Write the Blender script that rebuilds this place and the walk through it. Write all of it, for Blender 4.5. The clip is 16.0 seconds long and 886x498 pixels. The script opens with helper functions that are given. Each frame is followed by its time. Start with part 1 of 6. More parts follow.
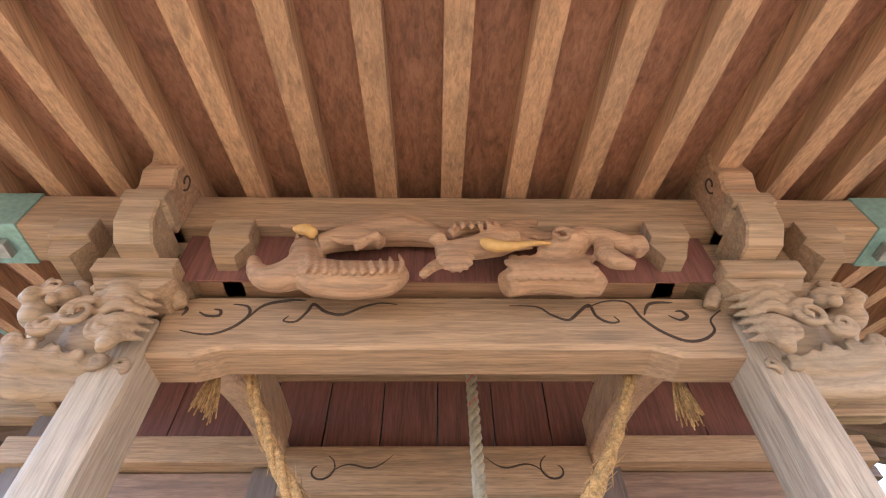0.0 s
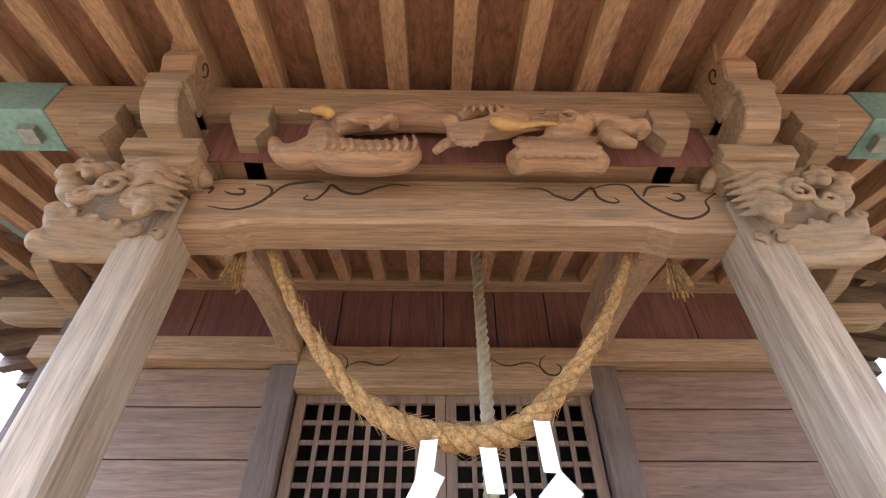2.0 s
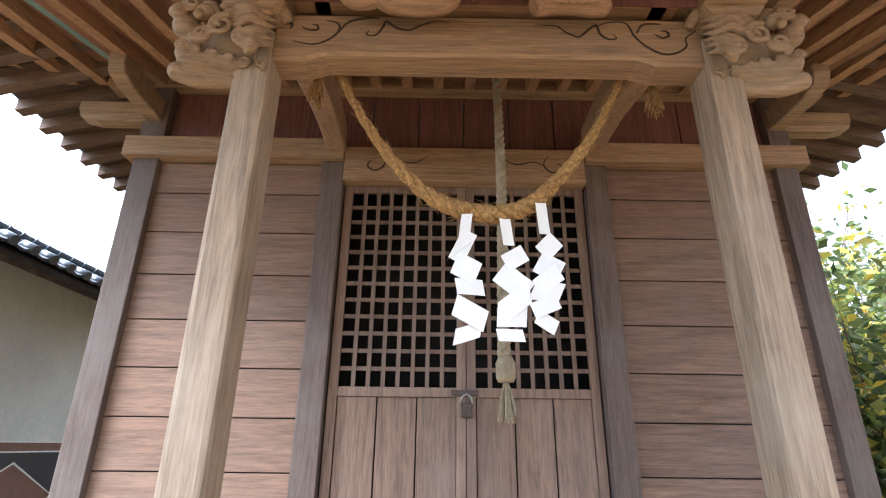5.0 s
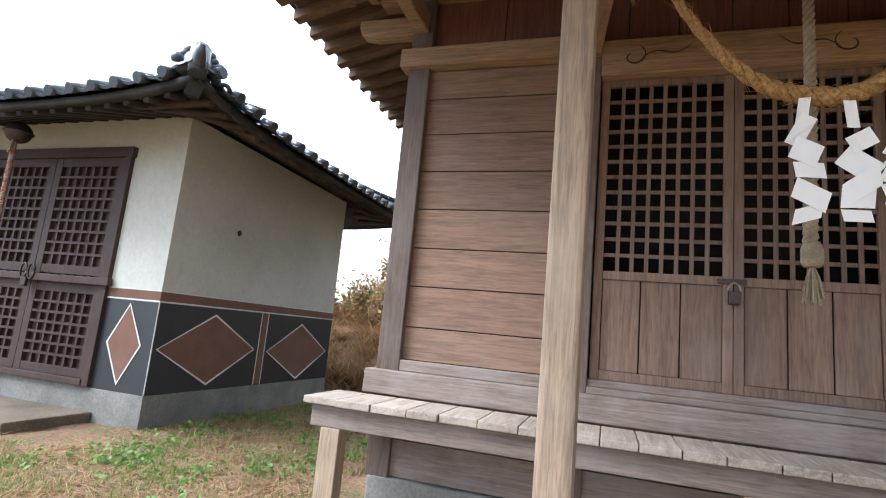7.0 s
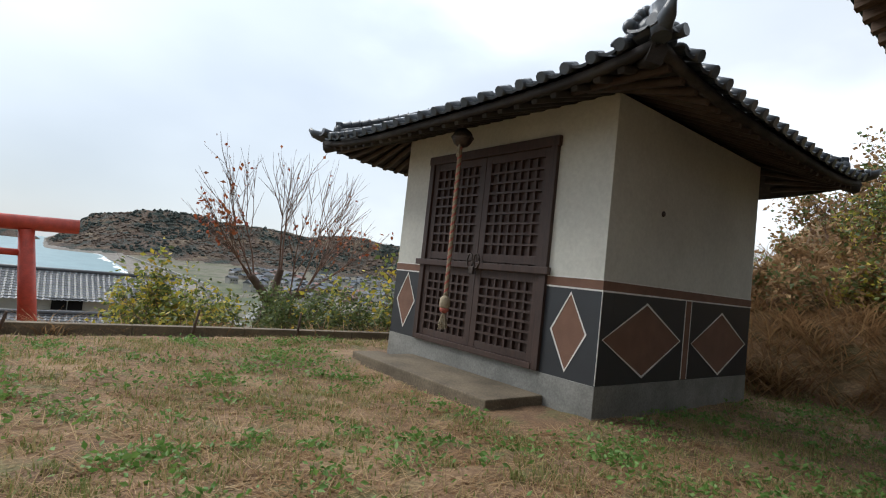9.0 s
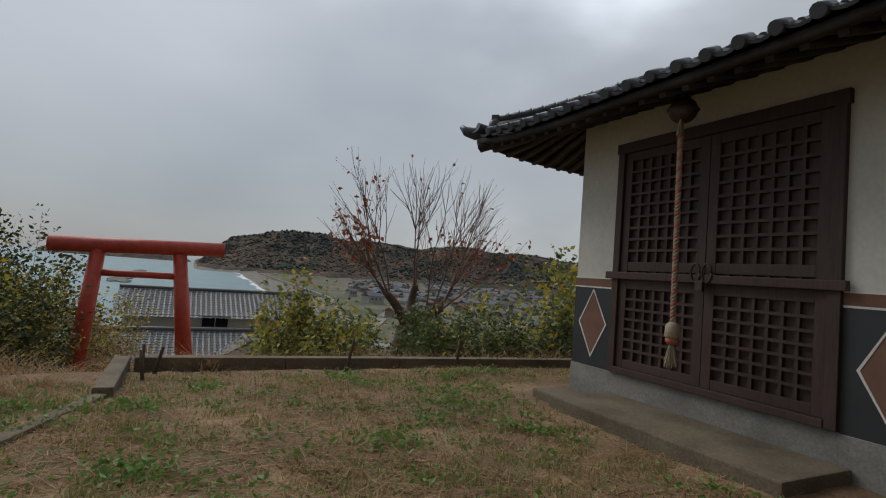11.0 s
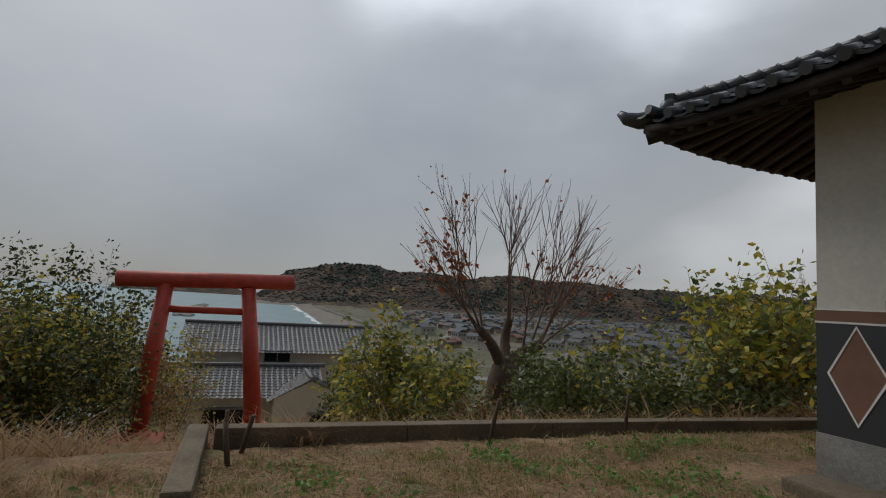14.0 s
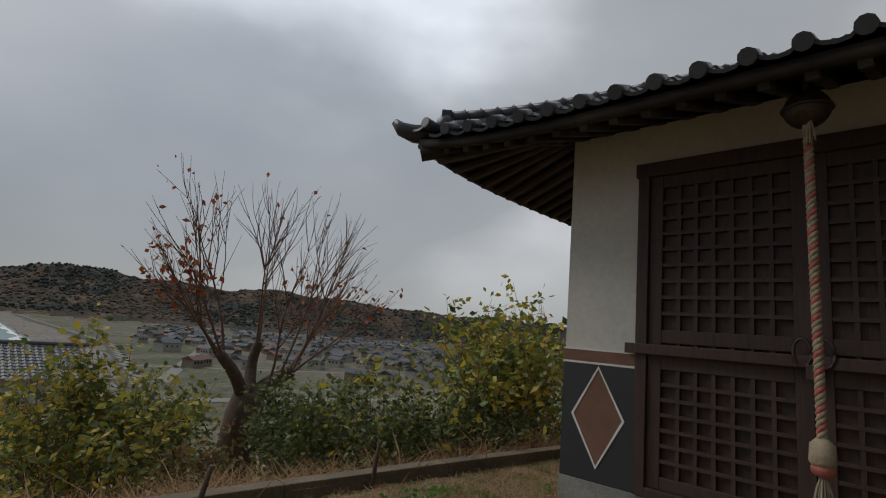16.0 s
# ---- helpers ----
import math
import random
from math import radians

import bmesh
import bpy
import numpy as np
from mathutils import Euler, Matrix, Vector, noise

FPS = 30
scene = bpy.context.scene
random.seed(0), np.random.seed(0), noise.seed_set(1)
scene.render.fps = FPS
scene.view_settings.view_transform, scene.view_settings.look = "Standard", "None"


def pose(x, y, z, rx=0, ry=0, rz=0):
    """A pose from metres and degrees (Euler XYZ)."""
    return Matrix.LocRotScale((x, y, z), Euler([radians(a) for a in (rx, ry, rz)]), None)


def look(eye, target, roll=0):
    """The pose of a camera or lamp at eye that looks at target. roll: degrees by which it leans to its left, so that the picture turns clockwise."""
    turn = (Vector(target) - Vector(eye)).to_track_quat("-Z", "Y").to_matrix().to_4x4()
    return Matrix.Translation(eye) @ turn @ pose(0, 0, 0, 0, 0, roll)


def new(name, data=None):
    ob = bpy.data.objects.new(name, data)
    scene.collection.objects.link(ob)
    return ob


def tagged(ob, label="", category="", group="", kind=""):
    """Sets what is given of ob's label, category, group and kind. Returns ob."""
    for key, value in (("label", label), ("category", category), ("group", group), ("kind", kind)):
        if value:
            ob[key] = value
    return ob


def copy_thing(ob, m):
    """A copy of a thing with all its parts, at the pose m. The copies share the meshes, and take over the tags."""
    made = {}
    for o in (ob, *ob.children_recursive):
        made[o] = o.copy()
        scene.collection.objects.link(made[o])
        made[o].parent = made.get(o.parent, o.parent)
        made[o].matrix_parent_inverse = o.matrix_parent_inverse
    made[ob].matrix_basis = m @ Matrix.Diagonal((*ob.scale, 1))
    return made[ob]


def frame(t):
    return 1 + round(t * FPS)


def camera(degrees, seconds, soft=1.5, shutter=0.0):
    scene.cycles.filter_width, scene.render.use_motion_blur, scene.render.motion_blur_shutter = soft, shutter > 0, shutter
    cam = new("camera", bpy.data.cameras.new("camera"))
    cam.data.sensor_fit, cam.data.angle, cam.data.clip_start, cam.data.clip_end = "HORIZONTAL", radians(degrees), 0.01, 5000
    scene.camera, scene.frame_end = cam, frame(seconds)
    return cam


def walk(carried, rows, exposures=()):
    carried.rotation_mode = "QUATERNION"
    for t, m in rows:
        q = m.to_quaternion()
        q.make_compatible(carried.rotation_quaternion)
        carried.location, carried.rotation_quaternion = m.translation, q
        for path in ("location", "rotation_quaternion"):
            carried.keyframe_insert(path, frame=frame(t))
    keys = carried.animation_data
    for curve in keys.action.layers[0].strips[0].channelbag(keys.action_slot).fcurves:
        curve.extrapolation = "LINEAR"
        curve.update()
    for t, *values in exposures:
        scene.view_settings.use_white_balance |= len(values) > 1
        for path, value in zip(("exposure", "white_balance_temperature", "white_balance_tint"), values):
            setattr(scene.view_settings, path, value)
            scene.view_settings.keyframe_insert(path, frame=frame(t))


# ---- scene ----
cam = camera(80.8, 16.0, soft=1.1)
PATH = [
    (0, (0.025, 0.258, 1.907), (0.056, 1.569, 3.417), -0.8),
    (0.5, (0.021, 0.278, 1.852), (0.052, 1.625, 3.33), -0.5),
    (1, (0.008, 0.29, 1.809), (0.039, 1.67, 3.257), -0.3),
    (1.5, (-0.003, 0.315, 1.748), (0.026, 1.733, 3.159), -0.1),
    (2, (-0.002, 0.33, 1.71), (0.023, 1.796, 3.07), -0.2),
    (2.5, (-0.004, 0.337, 1.667), (0.005, 1.899, 2.915), 0.3),
    (3, (-0.041, 0.312, 1.626), (-0.03, 1.969, 2.747), 0.4),
    (3.5, (-0.107, 0.221, 1.54), (-0.083, 1.968, 2.513), 0.4),
    (3.7, (-0.105, 0.173, 1.501), (-0.075, 1.948, 2.423), 0.4),
    (5.8, (-0.123, -0.36, 1.377), (-0.182, 1.553, 1.958), 1.5),
    (6, (-0.159, -0.385, 1.345), (-0.283, 1.537, 1.884), 2.4),
    (6.5, (-0.361, -0.437, 1.273), (-0.714, 1.486, 1.695), 4.4),
    (7, (-0.66, -0.536, 1.25), (-1.273, 1.341, 1.566), 5.4),
    (7.5, (-0.953, -0.633, 1.237), (-1.856, 1.137, 1.469), 6.1),
    (8, (-1.26, -0.647, 1.232), (-2.419, 0.972, 1.416), 6.3),
    (8.5, (-1.598, -0.701, 1.249), (-3.022, 0.697, 1.374), 6.3),
    (9, (-1.99, -0.759, 1.269), (-3.555, 0.482, 1.372), 6.2),
    (9.5, (-2.362, -0.756, 1.287), (-4.036, 0.334, 1.381), 5.8),
    (9.7, (-2.526, -0.74, 1.301), (-4.233, 0.298, 1.392), 5.5),
    (11.8, (-4.167, -0.823, 1.315), (-5.979, 0.014, 1.444), 3.9),
    (12, (-4.311, -0.861, 1.325), (-6.132, -0.046, 1.467), 3.8),
    (12.5, (-4.65, -1.012, 1.324), (-6.489, -0.245, 1.486), 3.8),
    (13, (-4.949, -1.036, 1.295), (-6.805, -0.309, 1.468), 3.6),
    (13.5, (-5.266, -1.025, 1.267), (-7.128, -0.319, 1.446), 3.4),
    (14, (-5.565, -1.034, 1.279), (-7.425, -0.327, 1.477), 3.4),
    (14.5, (-5.797, -0.977, 1.335), (-7.621, -0.188, 1.56), 3.7),
    (15, (-5.98, -0.77, 1.404), (-7.724, 0.178, 1.647), 4.1),
    (15.5, (-6.124, -0.587, 1.402), (-7.703, 0.607, 1.691), 4.7),
    (16, (-6.271, -0.429, 1.418), (-7.646, 0.986, 1.743), 4.9),
]
EXPO = [(0.0, 4.7, 4800, 10), (1.5, 4.45, 4850, 10), (2.5, 4.05, 5100, 10), (3.5, 3.8, 5400, 10), (6.0, 3.25, 5500, 10), (7.0, 2.85, 5700, 10),
        (7.5, 2.6, 6000, 10), (8.0, 2.3, 6200, 10), (8.5, 1.9, 6300, 10), (9.0, 1.4, 6200, 8), (9.5, 1.0, 6200, 8),
        (12.0, 0.25, 6500, 10), (14.0, 0.15, 6500, 10), (16.0, 0.1, 6500, 10)]
walk(cam, [(t, look(eye, target, roll)) for t, eye, target, roll in PATH], EXPO)

# ---- world and sun: an overcast day ----
SUN_EL, SUN_AZ = 46.0, 238.0
world = bpy.data.worlds.new("overcast_sky")
scene.world = world
world.use_nodes = True
wn, wl = world.node_tree.nodes, world.node_tree.links
wn.clear()
w_out = wn.new("ShaderNodeOutputWorld")
w_bg = wn.new("ShaderNodeBackground")
w_bg.inputs[1].default_value = 0.1
w_sky = wn.new("ShaderNodeTexSky")
w_sky.sky_type = 'NISHITA'
w_sky.sun_disc = False
w_sky.sun_elevation, w_sky.sun_rotation = radians(SUN_EL), radians(SUN_AZ)
w_co = wn.new("ShaderNodeTexCoord")
w_map = wn.new("ShaderNodeMapping")
w_map.inputs["Scale"].default_value = (1.0, 1.0, 2.0)
w_map.inputs["Location"].default_value = (0.35, 0.1, 0.2)
w_noise = wn.new("ShaderNodeTexNoise")
w_noise.inputs["Scale"].default_value = 1.15
w_noise.inputs["Detail"].default_value = 7
w_noise.inputs["Roughness"].default_value = 0.42
w_ramp = wn.new("ShaderNodeValToRGB")
els = w_ramp.color_ramp.elements
els[0].position, els[0].color = 0.30, (2.5, 2.65, 2.85, 1)
els[1].position, els[1].color = 0.74, (7.5, 7.6, 7.7, 1)
mid = els.new(0.52)
mid.color = (3.5, 3.62, 3.75, 1)
w_mix = wn.new("ShaderNodeMixRGB")
w_mix.inputs[0].default_value = 0.9
wl.new(w_co.outputs["Generated"], w_map.inputs["Vector"])
wl.new(w_map.outputs[0], w_noise.inputs["Vector"])
wl.new(w_noise.outputs["Fac"], w_ramp.inputs[0])
wl.new(w_sky.outputs[0], w_mix.inputs[1])
wl.new(w_ramp.outputs[0], w_mix.inputs[2])
# a thinner, brighter break in the clouds to the west
w_dot = wn.new("ShaderNodeVectorMath")
w_dot.operation = 'DOT_PRODUCT'
w_dot.inputs[1].default_value = Vector((-0.78, 0.52, 0.74)).normalized()
wl.new(w_co.outputs["Generated"], w_dot.inputs[0])
w_add = wn.new("ShaderNodeMath")
w_add.operation = 'MULTIPLY_ADD'
w_add.inputs[1].default_value = 0.45
wl.new(w_noise.outputs["Fac"], w_add.inputs[0])
wl.new(w_dot.outputs["Value"], w_add.inputs[2])
w_rng = wn.new("ShaderNodeMapRange")
w_rng.inputs["From Min"].default_value, w_rng.inputs["From Max"].default_value = 1.11, 1.26
w_rng.inputs["To Min"].default_value, w_rng.inputs["To Max"].default_value = 1.0, 3.0
w_rng.interpolation_type = 'SMOOTHSTEP'
wl.new(w_add.outputs[0], w_rng.inputs["Value"])
w_mul = wn.new("ShaderNodeVectorMath")
w_mul.operation = 'SCALE'
wl.new(w_mix.outputs[0], w_mul.inputs[0])
wl.new(w_rng.outputs[0], w_mul.inputs["Scale"])
# the whole cloud deck is brighter on the side of the hidden sun
w_side = wn.new("ShaderNodeVectorMath")
w_side.operation = 'DOT_PRODUCT'
w_side.inputs[1].default_value = Vector((-0.93, 0.10, 0.35)).normalized()
wl.new(w_co.outputs["Generated"], w_side.inputs[0])
w_grad = wn.new("ShaderNodeMapRange")
w_grad.inputs["From Min"].default_value, w_grad.inputs["From Max"].default_value = -0.8, 0.95
w_grad.inputs["To Min"].default_value, w_grad.inputs["To Max"].default_value = 0.32, 1.2
wl.new(w_side.outputs["Value"], w_grad.inputs["Value"])
# and greyer towards the horizon than overhead
w_sep = wn.new("ShaderNodeSeparateXYZ")
wl.new(w_co.outputs["Generated"], w_sep.inputs[0])
w_alt = wn.new("ShaderNodeMapRange")
w_alt.inputs["From Min"].default_value, w_alt.inputs["From Max"].default_value = 0.0, 0.5
w_alt.inputs["To Min"].default_value, w_alt.inputs["To Max"].default_value = 0.66, 1.12
wl.new(w_sep.outputs["Z"], w_alt.inputs["Value"])
w_both = wn.new("ShaderNodeMath")
w_both.operation = 'MULTIPLY'
wl.new(w_grad.outputs[0], w_both.inputs[0])
wl.new(w_alt.outputs[0], w_both.inputs[1])
w_mul2 = wn.new("ShaderNodeVectorMath")
w_mul2.operation = 'SCALE'
wl.new(w_mul.outputs[0], w_mul2.inputs[0])
wl.new(w_both.outputs[0], w_mul2.inputs["Scale"])
wl.new(w_mul2.outputs[0], w_bg.inputs[0])
wl.new(w_bg.outputs[0], w_out.inputs[0])

sun = new("sun", bpy.data.lights.new("sun", "SUN"))
sun.data.energy, sun.data.angle, sun.data.color = 1.0, radians(35), (1.0, 0.96, 0.9)
_a = radians(SUN_AZ)
sun.matrix_world = look((math.sin(_a) * 50, math.cos(_a) * 50, 50 * math.tan(radians(SUN_EL))), (0, 0, 0))


# ---- materials ----
def mat_base(name, rough=0.8, metal=0.0):
    m = bpy.data.materials.new(name)
    m.use_nodes = True
    nt = m.node_tree
    b = nt.nodes["Principled BSDF"]
    b.inputs["Roughness"].default_value, b.inputs["Metallic"].default_value = rough, metal
    return m, nt, b


def noise_node(nt, scale, stretch=(1, 1, 1), detail=4, rough=0.55, dist=0.0):
    co = nt.nodes.new("ShaderNodeTexCoord")
    mp = nt.nodes.new("ShaderNodeMapping")
    mp.inputs["Scale"].default_value = stretch
    n = nt.nodes.new("ShaderNodeTexNoise")
    n.inputs["Scale"].default_value, n.inputs["Detail"].default_value = scale, detail
    n.inputs["Roughness"].default_value, n.inputs["Distortion"].default_value = rough, dist
    nt.links.new(co.outputs["Object"], mp.inputs["Vector"])
    nt.links.new(mp.outputs[0], n.inputs["Vector"])
    return n


def ramp_node(nt, src, stops):
    r = nt.nodes.new("ShaderNodeValToRGB")
    e = r.color_ramp.elements
    e[0].position, e[0].color = stops[0][0], (*stops[0][1], 1)
    e[1].position, e[1].color = stops[-1][0], (*stops[-1][1], 1)
    for p, c in stops[1:-1]:
        k = e.new(p)
        k.color = (*c, 1)
    nt.links.new(src, r.inputs[0])
    return r


def mix_node(nt, mode, fac, a, b):
    m = nt.nodes.new("ShaderNodeMixRGB")
    m.blend_type = mode
    for i, v in enumerate((fac, a, b)):
        if hasattr(v, "is_linked"):
            nt.links.new(v, m.inputs[i])
        else:
            m.inputs[i].default_value = v
    return m.outputs[0]


def bump(nt, b, src, strength, dist=0.01):
    k = nt.nodes.new("ShaderNodeBump")
    k.inputs["Strength"].default_value, k.inputs["Distance"].default_value = strength, dist
    nt.links.new(src, k.inputs["Height"])
    nt.links.new(k.outputs[0], b.inputs["Normal"])


def wood(name, c, axis="x", grain=1.0, wear=0.35, rough=0.75, vary=0.25, grey=(0.30, 0.26, 0.22)):
    """Weathered timber with its grain along one axis."""
    m, nt, b = mat_base(name, rough)
    st = {"x": (0.06, 1, 1), "y": (1, 0.06, 1), "z": (1, 1, 0.06)}[axis]
    fine = noise_node(nt, 110 * grain, st, 5, 0.65, 0.8)
    ring = noise_node(nt, 15 * grain, tuple(v if v < 1 else 1.0 for v in st), 4, 0.55, 2.2)
    big = noise_node(nt, 2.2, (1, 1, 1), 4, 0.6)
    dark, light = tuple(v * 0.7 for v in c), tuple(min(1, v * 1.2) for v in c)
    col = ramp_node(nt, ring.outputs[0], [(0.3, dark), (0.5, c), (0.7, light)]).outputs[0]
    col = mix_node(nt, "MULTIPLY", 0.5, col, ramp_node(nt, fine.outputs[0], [(0.34, (0.35,) * 3), (0.6, (1.2,) * 3)]).outputs[0])
    worn = ramp_node(nt, big.outputs[0], [(0.45, (0, 0, 0)), (0.75, (wear,) * 3)]).outputs[0]
    col = mix_node(nt, "MIX", worn, col, (*grey, 1))
    info = nt.nodes.new("ShaderNodeObjectInfo")
    col = mix_node(nt, "MULTIPLY", vary, col, ramp_node(nt, info.outputs["Random"], [(0, (0.45,) * 3), (1, (1.3,) * 3)]).outputs[0])
    nt.links.new(col, b.inputs["Base Color"])
    bump(nt, b, fine.outputs[0], 0.35, 0.004)
    return m


def plain(name, c, rough=0.7, metal=0.0, scale=6, amount=0.3, fine=60, bumps=0.2, island=0.0, objects=0.0):
    """A colour with mottling at two scales and a fine relief."""
    m, nt, b = mat_base(name, rough, metal)
    n1, n2 = noise_node(nt, scale), noise_node(nt, fine)
    col = mix_node(nt, "MULTIPLY", amount, (*c, 1), ramp_node(nt, n1.outputs[0], [(0.3, (0.4,) * 3), (0.7, (1.35,) * 3)]).outputs[0])
    col = mix_node(nt, "MULTIPLY", amount, col, ramp_node(nt, n2.outputs[0], [(0.3, (0.5,) * 3), (0.7, (1.3,) * 3)]).outputs[0])
    if island:
        g = nt.nodes.new("ShaderNodeNewGeometry")
        col = mix_node(nt, "MULTIPLY", island, col, ramp_node(nt, g.outputs["Random Per Island"], [(0, (0.3,) * 3), (1, (1.5,) * 3)]).outputs[0])
    if objects:
        g = nt.nodes.new("ShaderNodeObjectInfo")
        col = mix_node(nt, "MULTIPLY", objects, col, ramp_node(nt, g.outputs["Random"], [(0, (0.4,) * 3), (1, (1.4,) * 3)]).outputs[0])
    nt.links.new(col, b.inputs["Base Color"])
    if bumps:
        bump(nt, b, n2.outputs[0], bumps, 0.006)
    return m


def foliage(name, colours, rough=0.55):
    """Leaves whose colour changes from leaf to leaf."""
    m, nt, b = mat_base(name, rough)
    g = nt.nodes.new("ShaderNodeNewGeometry")
    n = len(colours) - 1
    col = ramp_node(nt, g.outputs["Random Per Island"], [(i / n, c) for i, c in enumerate(colours)]).outputs[0]
    nt.links.new(col, b.inputs["Base Color"])
    t = nt.nodes.new("ShaderNodeBsdfTranslucent")
    nt.links.new(col, t.inputs[0])
    mx = nt.nodes.new("ShaderNodeMixShader")
    mx.inputs[0].default_value = 0.35
    nt.links.new(b.outputs[0], mx.inputs[1])
    nt.links.new(t.outputs[0], mx.inputs[2])
    nt.links.new(mx.outputs[0], nt.nodes["Material Output"].inputs[0])
    return m


def blend(name, cols, scales, rough=0.95, bumps=0.5, bdist=0.02):
    """Ground cover: several colours in patches."""
    m, nt, b = mat_base(name, rough)
    n1, n2, n3 = noise_node(nt, scales[0], detail=6), noise_node(nt, scales[1], detail=5), noise_node(nt, scales[2], detail=3)
    col = ramp_node(nt, n1.outputs[0], [(0.32, cols[0]), (0.5, cols[1]), (0.66, cols[2])]).outputs[0]
    spots = ramp_node(nt, n2.outputs[0], [(0.5, (0, 0, 0)), (0.62, (1, 1, 1))]).outputs[0]
    col = mix_node(nt, "MIX", spots, col, (*cols[3], 1))
    col = mix_node(nt, "MULTIPLY", 0.7, col, ramp_node(nt, n3.outputs[0], [(0.3, (0.4,) * 3), (0.7, (1.45,) * 3)]).outputs[0])
    nt.links.new(col, b.inputs["Base Color"])
    bump(nt, b, n3.outputs[0], bumps, bdist)
    return m


HONEY, BROWN, DUSK = (0.36, 0.215, 0.115), (0.20, 0.125, 0.085), (0.13, 0.078, 0.055)
wood_post = wood("post_timber", (0.34, 0.25, 0.17), "z", wear=0.6, grey=(0.42, 0.345, 0.27), vary=0.1)
wood_beam = wood("beam_timber", (0.33, 0.205, 0.11), "x", wear=0.25, vary=0.1)
wood_beam_y = wood("beam_timber_deep", HONEY, "y", vary=0.15)
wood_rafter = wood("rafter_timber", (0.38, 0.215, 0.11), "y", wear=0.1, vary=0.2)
# darker copy of the rafter timber: side eave shade in its colour
wood_rafter_x = wood("rafter_timber_side_shaded", (0.16, 0.10, 0.066), "x", wear=0.15, vary=0.25)
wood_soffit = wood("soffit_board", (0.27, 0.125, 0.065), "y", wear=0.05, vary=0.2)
# soffit tone with the shade below the side eaves mixed in
wood_soffit_x = wood("soffit_board_side_shaded", (0.10, 0.058, 0.04), "x", wear=0.1, vary=0.2)
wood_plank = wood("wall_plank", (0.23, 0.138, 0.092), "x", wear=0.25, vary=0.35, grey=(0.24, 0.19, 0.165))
# the same boards, darkened in colour for the shaded side walls
wood_plank_y = wood("side_plank_shaded", (0.05, 0.036, 0.03), "y", wear=0.3, vary=0.35)
wood_wallpost = wood("wall_post", (0.12, 0.083, 0.065), "z", wear=0.5, vary=0.2, grey=(0.19, 0.165, 0.15))
wood_door = wood("door_timber", (0.21, 0.135, 0.095), "z", wear=0.3, vary=0.3, grey=(0.3, 0.25, 0.21))
wood_lattice = wood("lattice_bar", (0.19, 0.12, 0.085), "z", wear=0.3, vary=0.25)
wood_sill = wood("sill_timber", (0.22, 0.17, 0.14), "x", wear=0.6, vary=0.15, grey=(0.33, 0.30, 0.29))
wood_deck = wood("deck_board", (0.36, 0.30, 0.24), "y", wear=0.6, vary=0.3, grey=(0.48, 0.43, 0.38))
wood_red = wood("red_brown_panel", (0.16, 0.062, 0.045), "z", wear=0.05, vary=0.1)
wood_carved = wood("carved_timber", (0.30, 0.195, 0.11), "x", grain=0.7, wear=0.5, vary=0.0, grey=(0.34, 0.27, 0.19))
wood_carved_warm = wood("carved_timber_warm", (0.33, 0.19, 0.10), "x", grain=0.7, wear=0.15, vary=0.0)
gold_lac = plain("ochre_lacquer", (0.48, 0.28, 0.08), 0.5)
# dark tone that paints the shade inside carved grooves
groove_shade = plain("groove_shadow", (0.05, 0.03, 0.02), 0.9)
wood_kura = wood("store_door_timber", (0.055, 0.029, 0.022), "z", wear=0.25, vary=0.25, rough=0.6, grey=(0.085, 0.062, 0.052))
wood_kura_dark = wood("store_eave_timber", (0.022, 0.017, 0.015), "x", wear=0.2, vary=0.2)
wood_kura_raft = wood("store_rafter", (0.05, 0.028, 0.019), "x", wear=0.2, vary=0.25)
# near-black in place of unlit rooms and gaps; also windows and cables
dark_inside = plain("shade_and_cable_black", (0.012, 0.010, 0.009), 0.9)
copper = plain("green_copper", (0.22, 0.33, 0.29), 0.55, 0.3, 3, 0.4)
straw = plain("rice_straw", (0.50, 0.29, 0.10), 0.85, 0, 70, 0.8, 260, 1.0, island=0.25)
hemp = plain("pale_hemp", (0.34, 0.28, 0.19), 0.85, 0, 20, 0.4, 120, 0.5, island=0.15)
hemp_red = plain("red_cotton_strand", (0.45, 0.13, 0.10), 0.85, 0, 20, 0.4, 120, 0.5)
paper = plain("white_paper", (0.86, 0.86, 0.84), 0.6, 0, 4, 0.05, 20, 0.05)
metal_dark = plain("rusty_iron", (0.09, 0.07, 0.06), 0.5, 0.7, 20, 0.5)
metal_pale = plain("worn_steel", (0.42, 0.40, 0.36), 0.4, 0.8, 20, 0.3)
plaster = plain("lime_plaster", (0.62, 0.61, 0.55), 0.85, 0, 1.3, 0.16, 25, 0.12)
granite_dark = plain("dark_granite", (0.035, 0.037, 0.042), 0.45, 0, 3, 0.2, 130, 0.1)
granite_brown = plain("brown_pebble_dash", (0.20, 0.105, 0.07), 0.8, 0, 5, 0.25, 160, 0.7)
white_line = plain("white_mortar_line", (0.72, 0.70, 0.66), 0.8, 0, 5, 0.2)
concrete = plain("grey_concrete", (0.24, 0.235, 0.215), 0.9, 0, 2.5, 0.45, 50, 0.35)
concrete_old = plain("mossy_concrete", (0.165, 0.13, 0.088), 0.95, 0, 2.0, 0.6, 45, 0.5)
tile_mat = plain("glazed_grey_tile", (0.06, 0.068, 0.08), 0.3, 0, 8, 0.35, 50, 0.1, objects=0.4)
red_paint = plain("vermilion_paint", (0.46, 0.055, 0.03), 0.5, 0, 5, 0.4, 40, 0.15)
bark = plain("dark_bark", (0.11, 0.075, 0.055), 0.95, 0, 10, 0.5, 60, 0.8)
